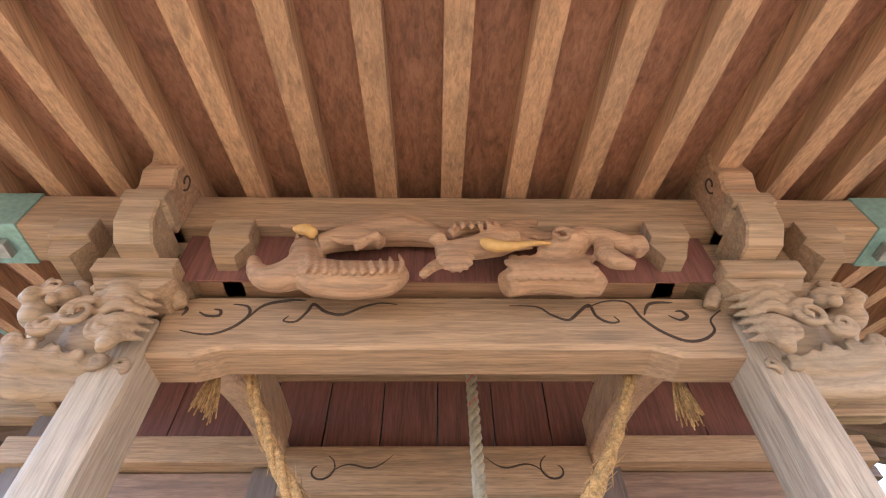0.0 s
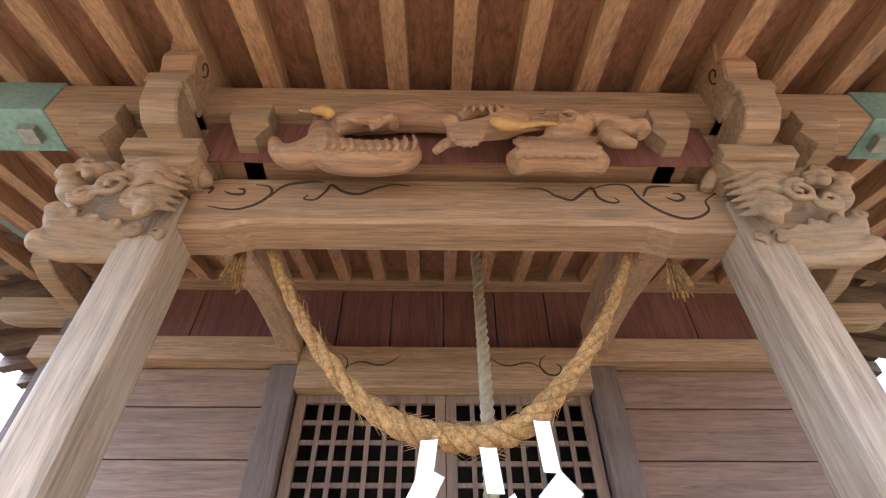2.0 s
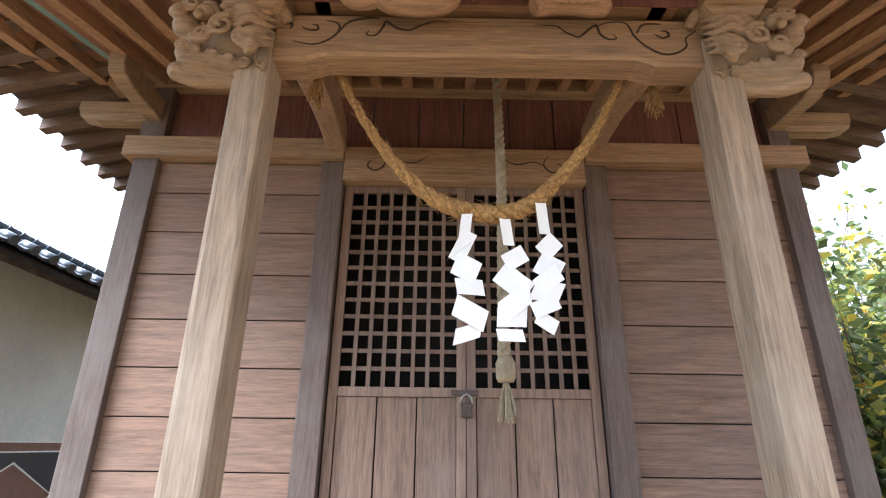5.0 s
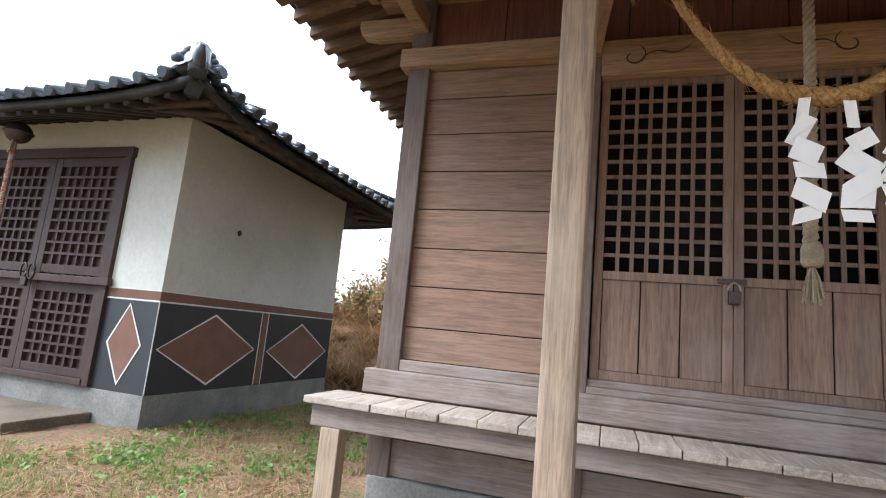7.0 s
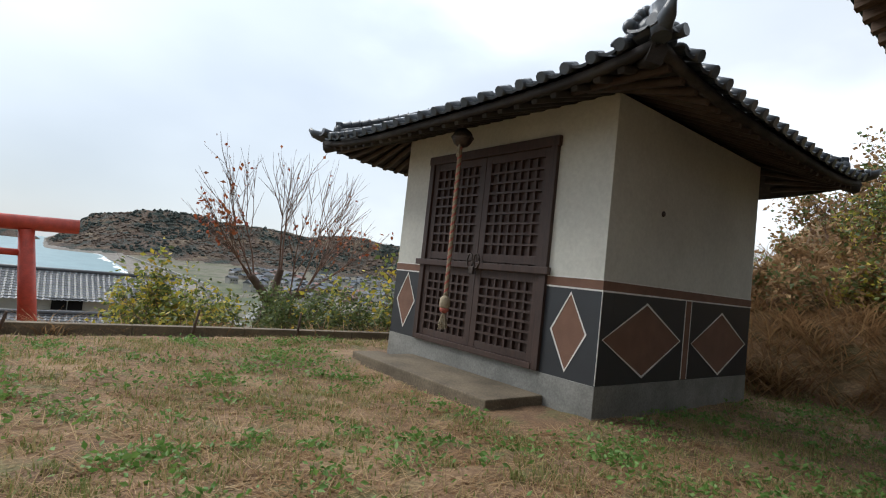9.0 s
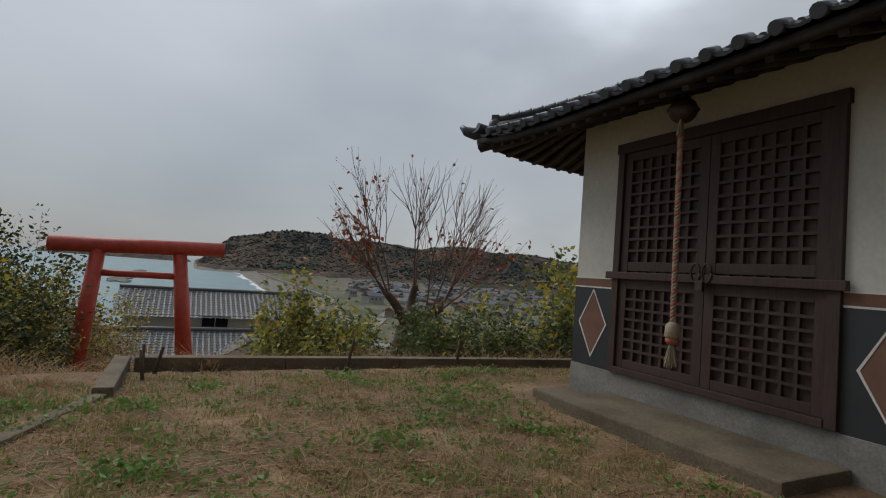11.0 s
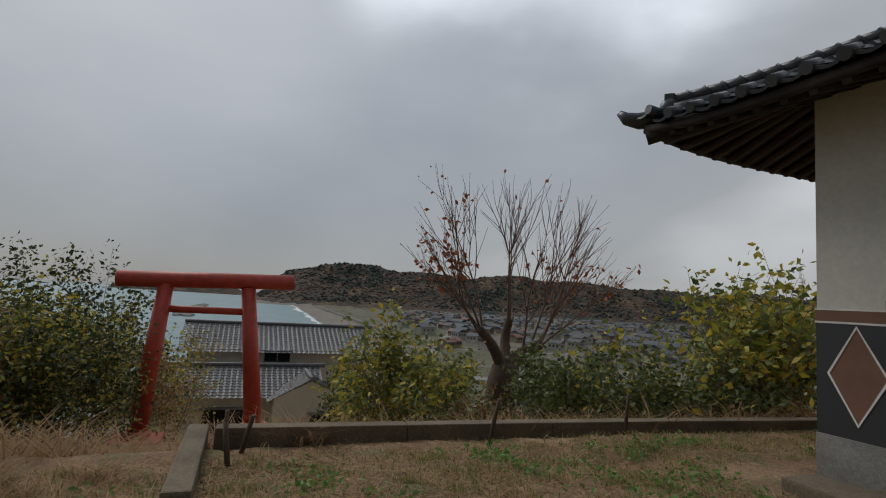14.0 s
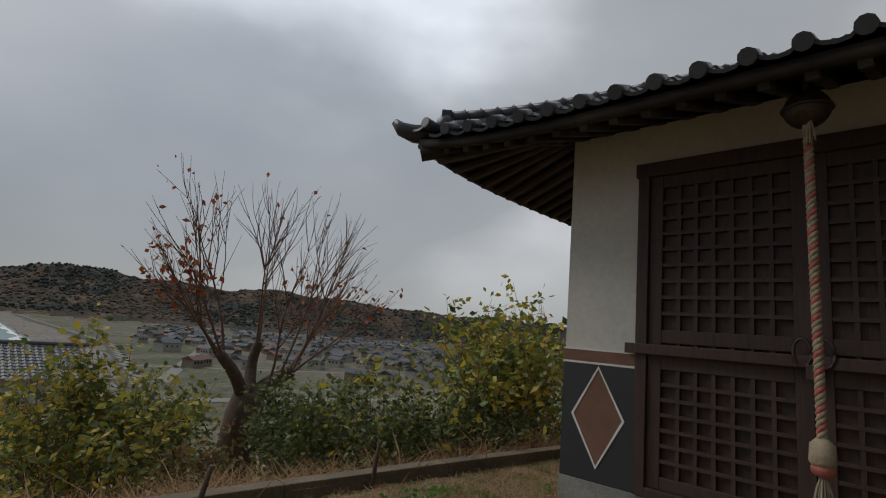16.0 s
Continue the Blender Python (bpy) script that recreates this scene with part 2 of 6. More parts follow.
twig = plain("reddish_twig", (0.19, 0.115, 0.085), 0.9, 0, 10, 0.4, 60, 0.3)
soil = blend("trodden_soil", [(0.15, 0.088, 0.05), (0.23, 0.14, 0.078), (0.33, 0.22, 0.125), (0.15, 0.13, 0.055)], (1.4, 3.1, 38), bumps=0.9)
slope_mat = blend("dry_slope", [(0.20, 0.13, 0.07), (0.28, 0.18, 0.10), (0.16, 0.14, 0.06), (0.10, 0.09, 0.04)], (0.5, 1.2, 22), bumps=0.9)
low_mat = blend("lowland_fields", [(0.10, 0.09, 0.06), (0.16, 0.14, 0.10), (0.085, 0.095, 0.045), (0.07, 0.085, 0.04)], (0.012, 0.03, 0.2), bumps=0.2)
beach_mat = blend("grey_beach_sand", [(0.16, 0.14, 0.12), (0.20, 0.18, 0.155), (0.23, 0.205, 0.18), (0.18, 0.16, 0.135)], (0.02, 0.05, 0.3), bumps=0.1)
hill_mat = blend("wooded_hill", [(0.015, 0.026, 0.02), (0.075, 0.045, 0.028), (0.14, 0.10, 0.06), (0.014, 0.028, 0.022)], (0.016, 0.022, 0.14), bumps=1.0, bdist=9.0)
leaf_yellow = foliage("yellow_green_leaves", [(0.62, 0.46, 0.05), (0.46, 0.42, 0.07), (0.24, 0.29, 0.06), (0.16, 0.2, 0.05), (0.58, 0.38, 0.04)])
leaf_green = foliage("green_leaves", [(0.06, 0.095, 0.03), (0.11, 0.15, 0.045), (0.18, 0.21, 0.07), (0.08, 0.11, 0.035)])
leaf_dark = foliage("dark_evergreen_leaves", [(0.02, 0.035, 0.015), (0.04, 0.06, 0.02), (0.06, 0.08, 0.03), (0.16, 0.14, 0.03)])
leaf_red = foliage("red_autumn_leaves", [(0.30, 0.06, 0.03), (0.40, 0.13, 0.05), (0.26, 0.09, 0.04)])
leaf_dry = foliage("dry_stalks", [(0.28, 0.16, 0.075), (0.42, 0.28, 0.14), (0.2, 0.11, 0.055), (0.34, 0.21, 0.10)], 0.9)
grass_mat = foliage("short_grass", [(0.15, 0.19, 0.05), (0.22, 0.26, 0.075), (0.36, 0.29, 0.13), (0.42, 0.31, 0.15)], 0.7)
straw_dry = foliage("pale_straw", [(0.34, 0.22, 0.11), (0.52, 0.38, 0.21), (0.26, 0.15, 0.075), (0.44, 0.30, 0.16)], 0.9)
weed_mat = foliage("bright_weed_leaves", [(0.10, 0.20, 0.04), (0.15, 0.28, 0.06), (0.20, 0.32, 0.08)])
sea_m, _nt, _b = mat_base("sea_water", 0.35)
_n = noise_node(_nt, 0.02, (1, 3, 1), 4)
_nt.links.new(ramp_node(_nt, _n.outputs[0], [(0.3, (0.10, 0.20, 0.23)), (0.7, (0.17, 0.29, 0.31))]).outputs[0], _b.inputs["Base Color"])
bump(_nt, _b, noise_node(_nt, 0.25, (1, 2, 1), 4).outputs[0], 0.5, 0.5)
foam_m = plain("surf_foam", (0.85, 0.87, 0.87), 0.9, 0, 0.1, 0.3)


# ---- mesh helpers ----
def box(bm, x0, x1, y0, y1, z0, z1, bev=0.0, m=None):
    vs = [bm.verts.new(p) for p in ((x0, y0, z0), (x1, y0, z0), (x1, y1, z0), (x0, y1, z0), (x0, y0, z1), (x1, y0, z1), (x1, y1, z1), (x0, y1, z1))]
    fs = [bm.faces.new([vs[i] for i in f]) for f in ((3, 2, 1, 0), (4, 5, 6, 7), (0, 1, 5, 4), (1, 2, 6, 5), (2, 3, 7, 6), (3, 0, 4, 7))]
    if bev:
        r = bmesh.ops.bevel(bm, geom=list({e for f in fs for e in f.edges}), offset=bev, segments=2, affect='EDGES', profile=0.6)
        vs = list({v for f in r["faces"] for v in f.verts} | {v for v in vs if v.is_valid})
    if m is not None:
        bmesh.ops.transform(bm, matrix=m, verts=vs)
    return bm


def prism(bm, pts, axis, a, b, bev=0.0):
    """A polygon in the two other axes, extruded from a to b along axis."""
    def at(p, v):
        return {"x": (v, p[0], p[1]), "y": (p[0], v, p[1]), "z": (p[0], p[1], v)}[axis]
    lo, hi = [bm.verts.new(at(p, a)) for p in pts], [bm.verts.new(at(p, b)) for p in pts]
    n = len(pts)
    fs = [bm.faces.new(lo), bm.faces.new(hi[::-1])]
    fs += [bm.faces.new((lo[i], hi[i], hi[(i + 1) % n], lo[(i + 1) % n])) for i in range(n)]
    bmesh.ops.recalc_face_normals(bm, faces=fs)
    if bev:
        bmesh.ops.bevel(bm, geom=[e for f in fs[:2] for e in f.edges], offset=bev, segments=1, affect='EDGES')
    return bm


def tube(bm, pts, radii, n=8, caps=True, flat=1.0):
    """A round bar along points, with a radius for each."""
    pts = [Vector(p) for p in pts]
    if not hasattr(radii, "__len__"):
        radii = [radii] * len(pts)
    rings, up = [], None
    for i, p in enumerate(pts):
        d = (pts[min(i + 1, len(pts) - 1)] - pts[max(i - 1, 0)]).normalized()
        if up is None:
            up = d.orthogonal().normalized()
        up = (up - d * up.dot(d)).normalized()
        s = d.cross(up)
        rings.append([bm.verts.new(p + (up * math.cos(2 * math.pi * k / n) * flat + s * math.sin(2 * math.pi * k / n)) * radii[i]) for k in range(n)])
    for a, b in zip(rings, rings[1:]):
        for k in range(n):
            f = bm.faces.new((a[k], a[(k + 1) % n], b[(k + 1) % n], b[k]))
            f.smooth = True
    if caps:
        bm.faces.new(rings[0][::-1])
        bm.faces.new(rings[-1])
    return bm


def ball(bm, c, r, sc=(1, 1, 1), seg=10):
    ret = bmesh.ops.create_uvsphere(bm, u_segments=seg, v_segments=max(6, seg // 2 + 2), radius=r)
    bmesh.ops.transform(bm, matrix=Matrix.Translation(c) @ Matrix.Diagonal((*sc, 1)), verts=ret["verts"])
    for v in ret["verts"]:
        for f in v.link_faces:
            f.smooth = True
    return bm


def thing(name, loc, label, category, group="", kind=""):
    ob = new(name)
    ob.empty_display_size = 0.2
    ob.location = loc
    bpy.context.view_layer.update()
    return tagged(ob, label, category, group, kind)


def under(ob, parent):
    """Makes ob a child of parent; its mesh keeps its place in the world."""
    chain = Matrix.Identity(4)
    k = parent
    while k is not None:
        chain = Matrix.Translation(k.location) @ chain if k.parent is None else chain
        k = k.parent
    ob.parent = parent
    ob.matrix_parent_inverse = chain.inverted()
    return ob


def part(name, bm, material, parent=None, label=""):
    """Links a bmesh as one mesh object under a thing or a part."""
    me = bpy.data.meshes.new(name)
    bm.to_mesh(me)
    bm.free()
    return part_mesh(name, me, material, parent, label)


def part_mesh(name, me, material=None, parent=None, label=""):
    if material is not None and not me.materials:
        me.materials.append(material)
    ob = new(name, me)
    if parent is not None:
        if parent.type == 'EMPTY':
            under(ob, parent)
        else:
            ob.parent = parent
    if label:
        ob["label"] = label
    return ob


def smooth_path(pts, n):
    """A smooth curve through points."""
    pts = [Vector(p) for p in pts]
    out = []
    m = len(pts) - 1
    for k in range(n + 1):
        u = k / n * m
        i = min(int(u), m - 1)
        f = u - i
        a, b, c, d = pts[max(i - 1, 0)], pts[i], pts[i + 1], pts[min(i + 2, m)]
        out.append(.5 * ((2 * b) + (c - a) * f + (2 * a - 5 * b + 4 * c - d) * f * f + (3 * b - a - 3 * c + d) * f ** 3))
    return out


def NB():
    return bmesh.new()


def pydata(name, verts, faces, material, smooth=False):
    me = bpy.data.meshes.new(name)
    me.from_pydata([tuple(v) for v in verts], [], [tuple(f) for f in faces])
    if material is not None:
        me.materials.append(material)
    if smooth:
        me.polygons.foreach_set("use_smooth", [True] * len(me.polygons))
    return me


# ---- terrain, sea and distance ----
FWD, RGT, EYE0 = Vector((-0.923, 0.385)), Vector((0.385, 0.923)), Vector((-4.65, -1.01))


def shore_y(x):
    return np.interp(np.abs(x), [90, 200, 430, 720, 1560, 5000], [-60, 15, 64, 80, 122, 300])


HILL_O = [-0.40, -0.365, -0.33, -0.26, -0.16, -0.09, 0.02, 0.12, 0.20, 0.30, 0.42, 0.8, 2.0]
HILL_E = [0.002, 0.018, 0.036, 0.047, 0.049, 0.045, 0.042, 0.046, 0.042, 0.039, 0.036, 0.038, 0.05]


def smooth01(v):
    v = np.clip(v, 0, 1)
    return v * v * (3 - 2 * v)


def ground_z(x, y):
    x, y = np.asarray(x, float), np.asarray(y, float)
    z = np.interp(x, [-110, -75, -55, -45, -23, -16, -12, -10.6, -10.2, 60], [-26, -19, -13.5, -9.2, -3.3, -2.0, -0.75, -0.22, 0.0, 0.0])
    z = z + 0.02 * np.sin(1.3 * x + 0.6 * y) * (x > -10) + 0.012 * np.sin(3.1 * x - 2.2 * y) * (x > -10)
    bank = np.clip(y - 8.3, 0, 30) * 0.55 * smooth01((x + 9) / 2.5)
    bank = np.minimum(bank, 3.2 + 0.05 * y)
    east = np.clip(x - 4.2, 0, 30) * 0.6 * smooth01((y - 1) / 4)
    z = z + np.maximum(bank, np.minimum(east, 4))
    dx, dy = x - EYE0.x, y - EYE0.y
    f, r = dx * FWD.x + dy * FWD.y, dx * RGT.x + dy * RGT.y
    o = r / np.maximum(f, 1.0)
    el = np.interp(o, HILL_O, HILL_E)
    far = smooth01((f - 1050) / 350) * (f > 0)
    bumps_ = 6 * np.sin(x / 45 + y / 70) + 4 * np.sin(x / 23 - y / 31) + 2.5 * np.sin(x / 11 + y / 13)
    lump = 0.62 + 0.38 * np.sin(f / 130 + 3 * o) ** 2
    hill = far * np.maximum(el - 0.004, 0) / 0.05 * (112 * lump + 36 * smooth01((f - 1400) / 250) + bumps_ * 1.1)
    z = z + np.where(x < -200, hill, 0)
    sea = (x < -90) & (y < shore_y(x) + 3) & (hill < 1)
    z = np.where(sea, np.minimum(z, -29), z)
    return z


def lines(*spans):
    return np.unique(np.concatenate([np.arange(a, b, s) for a, b, s in spans]))


gx = lines((-3600, -2200, 200), (-2200, -900, 18), (-900, -120, 30), (-120, -30, 4), (-30, -12, 0.6), (-12, 3, 0.16), (3, 14, 1), (14, 60, 8), (60, 1000, 150))
gy = lines((-3000, -600, 200), (-600, -30, 40), (-30, -6, 2), (-6, 9, 0.2), (9, 20, 0.8), (20, 60, 4), (60, 700, 16), (700, 1600, 30), (1600, 3000, 150))
GX, GY = np.meshgrid(gx, gy, indexing="ij")
GZ = ground_z(GX, GY)
near = (GX > -12) & (GX < 4) & (GY > -6) & (GY < 9)
GZ = GZ + near * np.random.normal(0, 0.009, GZ.shape)
nx, ny = len(gx), len(gy)
idx = np.arange(nx * ny).reshape(nx, ny)
gf = np.stack([idx[:-1, :-1], idx[1:, :-1], idx[1:, 1:], idx[:-1, 1:]], -1).reshape(-1, 4)
me = pydata("ground", np.stack([GX, GY, GZ], -1).reshape(-1, 3), gf, None, True)
for m_ in (soil, slope_mat, low_mat, beach_mat, hill_mat):
    me.materials.append(m_)
cx = ((GX[:-1, :-1] + GX[1:, 1:]) / 2).ravel()
cy = ((GY[:-1, :-1] + GY[1:, 1:]) / 2).ravel()
cz = ((GZ[:-1, :-1] + GZ[1:, 1:]) / 2).ravel()
mi = np.zeros(len(cx), int)
mi[(cx < -10.5) | (cy > 8.6) | (cx > 4.5)] = 1
mi[cx < -80] = 2
mi[(cx < -100) & (cy < shore_y(cx) + 42)] = 3
mi[(cx < -200) & (cz > -22)] = 4
me.polygons.foreach_set("material_index", mi.tolist())
tagged(part_mesh("ground", me, None), "trodden brown earth with dry grass, falling to a bay", "ground", kind="structure")

sx = np.concatenate([np.arange(-4800, -1000, 200), np.arange(-1000, -89, 30)])
sv, sf = [], []
for x in sx:
    sv += [(x, -4500, -26.4), (x, float(shore_y(x)) + 5, -26.4)]
for i in range(len(sx) - 1):
    sf.append((2 * i, 2 * i + 2, 2 * i + 3, 2 * i + 1))
tagged(part_mesh("water", pydata("water", sv, sf, sea_m)), "grey-green sea of a wide bay", "sea", kind="structure")
# surf along the shore
fv, ff = [], []
for i, x in enumerate(np.arange(-1300, -150, 12)):
    w = 1.5 + 3 * math.sin(x / 37) + 2.5 * math.sin(x / 13)
    y = float(shore_y(x)) + 2
    fv += [(x, y - w - 3 + 3 * math.sin(x / 60), -26.2), (x, y, -26.15)]
    if i:
        ff.append((2 * i - 2, 2 * i, 2 * i + 1, 2 * i - 1))
tagged(part_mesh("surf", pydata("surf", fv, ff, foam_m)), "white surf along the beach", "surf", kind="stuff")


def at_view(o, d, z=None):
    """A place d metres ahead over the bay, o times that to the right."""
    p = EYE0 + FWD * d + RGT * (o * d)
    return Vector((p.x, p.y, float(ground_z(p.x, p.y)) if z is None else z))


# far headland across the bay and a rock breakwater
def headland(name, o0, o1, d, top):
    bm = NB()
    n = 40
    prev = None
    for i in range(n + 1):
        u = i / n
        o = o0 + (o1 - o0) * u
        h = top * (math.sin(math.pi * u) ** 0.6) * (0.75 + 0.25 * math.sin(7 * u + 1)) + 2 * math.sin(31 * u)
        ring = []
        for k, (dd, hh) in enumerate(((0, 0), (60, 0.7), (140, 1.0), (320, 0))):
            p = at_view(o, d + dd, -27 + max(0, h * hh))
            ring.append(bm.verts.new(p))
        if prev:
            for k in range(3):
                bm.faces.new((prev[k], ring[k], ring[k + 1], prev[k + 1])).smooth = True
        prev = ring
    tagged(part(name, bm, hill_mat), "dark wooded headland beyond the bay", "headland", kind="structure")


headland("backdrop_headland", -0.68, -0.40, 2300, 62)
rng = random.Random(4)
bm = NB()
for i in range(170):
    u = rng.random()
    p = at_view(-0.53 + 0.045 * u + rng.uniform(-.012, .012) * (1.4 - u), 470 + 330 * u, -26.5)
    r_ = bmesh.ops.create_icosphere(bm, subdivisions=1, radius=rng.uniform(1.5, 3.4))
    bmesh.ops.transform(bm, matrix=Matrix.Translation(p) @ Matrix.Diagonal((1.4, 1.4, 0.8, 1)), verts=r_["verts"])
tagged(part("breakwater", bm, concrete), "grey rock breakwater in the bay", "breakwater", kind="stuff")


# woods on the hills: crowns as small clumps, evergreen and brown in patches
def woods(name, count, seed, mat_, label, evergreen):
    r_ = np.random.default_rng(seed)
    bm = NB()
    bmesh.ops.create_icosphere(bm, subdivisions=1, radius=1.0)
    bm.verts.ensure_lookup_table()
    base = np.array([v.co[:] for v in bm.verts])
    tri = np.array([[v.index for v in f.verts] for f in bm.faces])
    bm.free()
    o, d = r_.uniform(-.40, .75, count * 4), r_.uniform(1120, 1750, count * 4)
    x, y = EYE0.x + FWD.x * d + RGT.x * o * d, EYE0.y + FWD.y * d + RGT.y * o * d
    z = ground_z(x, y)
    patch = np.sin(x / 61 + 1.3 * np.sin(y / 83)) + np.sin(y / 47 + x / 130) + .5 * np.sin(x / 19) + r_.normal(0, .35, len(x))
    keep = (z > -15) & ((patch > .25) if evergreen else (patch < .1))
    x, y, z = x[keep][:count], y[keep][:count], z[keep][:count]
    n_ = len(x)
    size = r_.uniform(1.8, 4.6, n_)[:, None, None] * np.array([1, 1, 1.05 if evergreen else .7])
    v = base[None] * r_.uniform(.75, 1.25, (n_, len(base), 1)) * size + np.stack([x, y, z + .5], 1)[:, None, :]
    f = tri[None] + (np.arange(n_) * len(base))[:, None, None]
    tagged(part_mesh(name, pydata(name, v.reshape(-1, 3).tolist(), f.reshape(-1, 3).tolist(), mat_)), label, "woods", kind="stuff")


woods("evergreen_woods", 4500, 41, plain("far_evergreen", (0.036, 0.05, 0.043), 0.9, 0, 0.05, 0.3, 0.5, 0, island=0.5), "dark evergreen woods on the hills", True)
woods("autumn_woods", 3200, 42, plain("far_autumn_wood", (0.11, 0.075, 0.052), 0.9, 0, 0.05, 0.3, 0.5, 0, island=0.6), "brown bare woods on the hills", False)


# the town on the plain
def far_house(w, d, h, wall_m, roof_m, label):
    ob = thing("far_house", (0, 0, 0), label, "house", "houses of the town on the plain")
    part("wall", box(NB(), -w / 2, w / 2, -d / 2, d / 2, -1, h), wall_m, ob)
    bm = prism(NB(), [(-d / 2 - .6, h), (d / 2 + .6, h), (0, h + d * 0.27)], "x", -w / 2 - .5, w / 2 + .5)
    part("roof", bm, roof_m, ob)
    for k in range(3):
        a = -w / 2 + w * (0.2 + 0.28 * k)
        part("window", box(NB(), a - .6, a + .6, -d / 2 - .05, -d / 2 + .05, h * .5, h * .5 + 1.3), dark_inside, ob)
        a = -d / 2 + d * (0.2 + 0.28 * k)
        part("window", box(NB(), w / 2 - .05, w / 2 + .05, a - .5, a + .5, h * .5, h * .5 + 1.3), dark_inside, ob)
    return ob


pale_wall = plain("pale_house_wall", (0.42, 0.41, 0.38), 0.8, 0, 0.5, 0.2)
tan_wall = plain("tan_house_wall", (0.28, 0.23, 0.18), 0.8, 0, 0.5, 0.2)
grey_roof = plain("grey_house_roof", (0.075, 0.08, 0.09), 0.6, 0, 0.5, 0.3)
blue_roof = plain("slate_blue_roof", (0.05, 0.065, 0.085), 0.6, 0, 0.5, 0.3)
rust_roof = plain("rust_brown_roof", (0.17, 0.07, 0.05), 0.6, 0, 0.5, 0.3)
kinds = [far_house(9, 7, 5, pale_wall, grey_roof, "two-storey house with pale walls and grey roof"),
         far_house(11, 7, 4.4, tan_wall, blue_roof, "tan house with a slate-blue roof"),
         far_house(8, 8, 5.4, pale_wall, blue_roof, "white house with a slate-blue roof"),
         far_house(16, 9, 6, pale_wall, grey_roof, "long pale building with a grey roof"),
         far_house(8, 7, 4, tan_wall, rust_roof, "tan house with a rust-brown roof")]
spots_ = []
while len(spots_) < 300:
    o, d = rng.uniform(-0.10, 0.52), 240 + 800 * rng.random() ** 1.1
    if d < 420 and rng.random() < .6:
        continue
    p = at_view(o, d)
    if p.y < shore_y(p.x) + 75 or p.z > -20 or any((p.xy - q.xy).length < 11.0 for q in spots_):
        continue
    spots_.append(p)
for i, p in enumerate(spots_):
    m_ = pose(p.x, p.y, p.z, 0, 0, 25 + rng.choice((0, 90)) + rng.uniform(-8, 8))
    if i < len(kinds):
        kinds[i].matrix_basis = m_
    else:
        copy_thing(kinds[rng.choice((0, 0, 1, 2, 2, 3, 4))], m_)
# sea wall and coast road
bm = NB()
for i in range(60):
    x0, x1 = -1200 + i * 18, -1200 + (i + 1) * 18
    box(bm, x0, x1 + .3, float(shore_y(x0)) + 43, float(shore_y(x0)) + 46, -28, -23.8)
tagged(part("sea_wall", bm, concrete), "long pale concrete sea wall behind the beach", "sea wall", kind="structure")
for o0, d0, o1, d1, w in ((-0.05, 190, 0.5, 215, 9), (-0.1, 300, 0.5, 330, 6), (-0.06, 235, 0.02, 900, 6)):
    a, b = at_view(o0, d0, -25.85), at_view(o1, d1, -25.85)
    s = (b - a).normalized().cross(Vector((0, 0, 1))) * w / 2
    tagged(part_mesh("road", pydata("road", [a - s, b - s, b + s, a + s], [(0, 1, 2, 3)], concrete)), "pale grey road across the plain", "road", kind="structure")


# ---- the shrine hall ----
WL, WR, WY, DL, DR = -2.20, 2.32, 2.966, -0.77, 0.86      # hall front: ends, wall plane, door opening
SILL, HEAD, DECK = 1.00, 3.07, 0.79

hall = thing("wall_south", (0.06, WY, 0), "hall front of weathered brown horizontal boards between posts", "wall", kind="structure")
joints = [1.04, 1.27, 1.56, 1.84, 2.13, 2.42, 2.71, 2.99, 3.22]
for x0, x1 in ((WL + .1, DL - .1), (DR + .1, WR - .1)):
    for a, b in zip(joints, joints[1:]):
        part("plank", box(NB(), x0, x1, WY + random.uniform(0, .004), WY + .03, a + .003, b - .004, .004), wood_plank, hall)
# near-black sheets put the shade between the boards into colour
part("gap_shade_backing", box(NB(), WL + .05, DL - .06, WY + .032, WY + .06, .9, 3.9), dark_inside, hall)
part("gap_shade_backing", box(NB(), DR + .06, WR - .05, WY + .032, WY + .06, .9, 3.9), dark_inside, hall)
for x0, x1, zt in ((WL, WL + .17, 4.0), (DL - .15, DL, 3.22), (DR, DR + .15, 3.22), (WR - .15, WR, 4.0)):
    tagged(part("wall_post", box(NB(), x0, x1, WY - .05, WY + .12, .25, zt, .008), wood_wallpost), "weathered grey-brown timber post of the hall front", "post", "posts of the hall front")
# sill, threshold, lintels
tagged(part("ground_sill", box(NB(), WL - .06, WR + .06, WY - .11, WY + .1, .80, .962, .01), wood_sill), "grey weathered sill beam along the hall front", "beam")
for x0, x1 in ((WL + .171, DL - .151), (DR + .151, WR - .151)):
    tagged(part("base_rail", box(NB(), x0, x1, WY - .045, WY + .08, .964, 1.038, .006), wood_sill), "weathered rail under the wall boards", "rail", "rails under the wall boards")
bm = NB()
box(bm, DL, DR, WY - .06, WY + .1, .964, 1.005, .005)
box(bm, DL, DR, WY - .03, WY + .1, 1.006, 1.05, .005)
tagged(part("threshold", bm, wood_sill), "stepped weathered wooden threshold of the doors", "threshold")
for x0, x1 in ((WL - .06, DL + .0), (DR, WR + .06)):
    tagged(part("lintel_rail", box(NB(), x0, x1, WY - .10, WY + .05, 3.225, 3.375, .012), wood_beam), "brown rail above the wall boards, square ended", "beam", "rails above the wall boards")


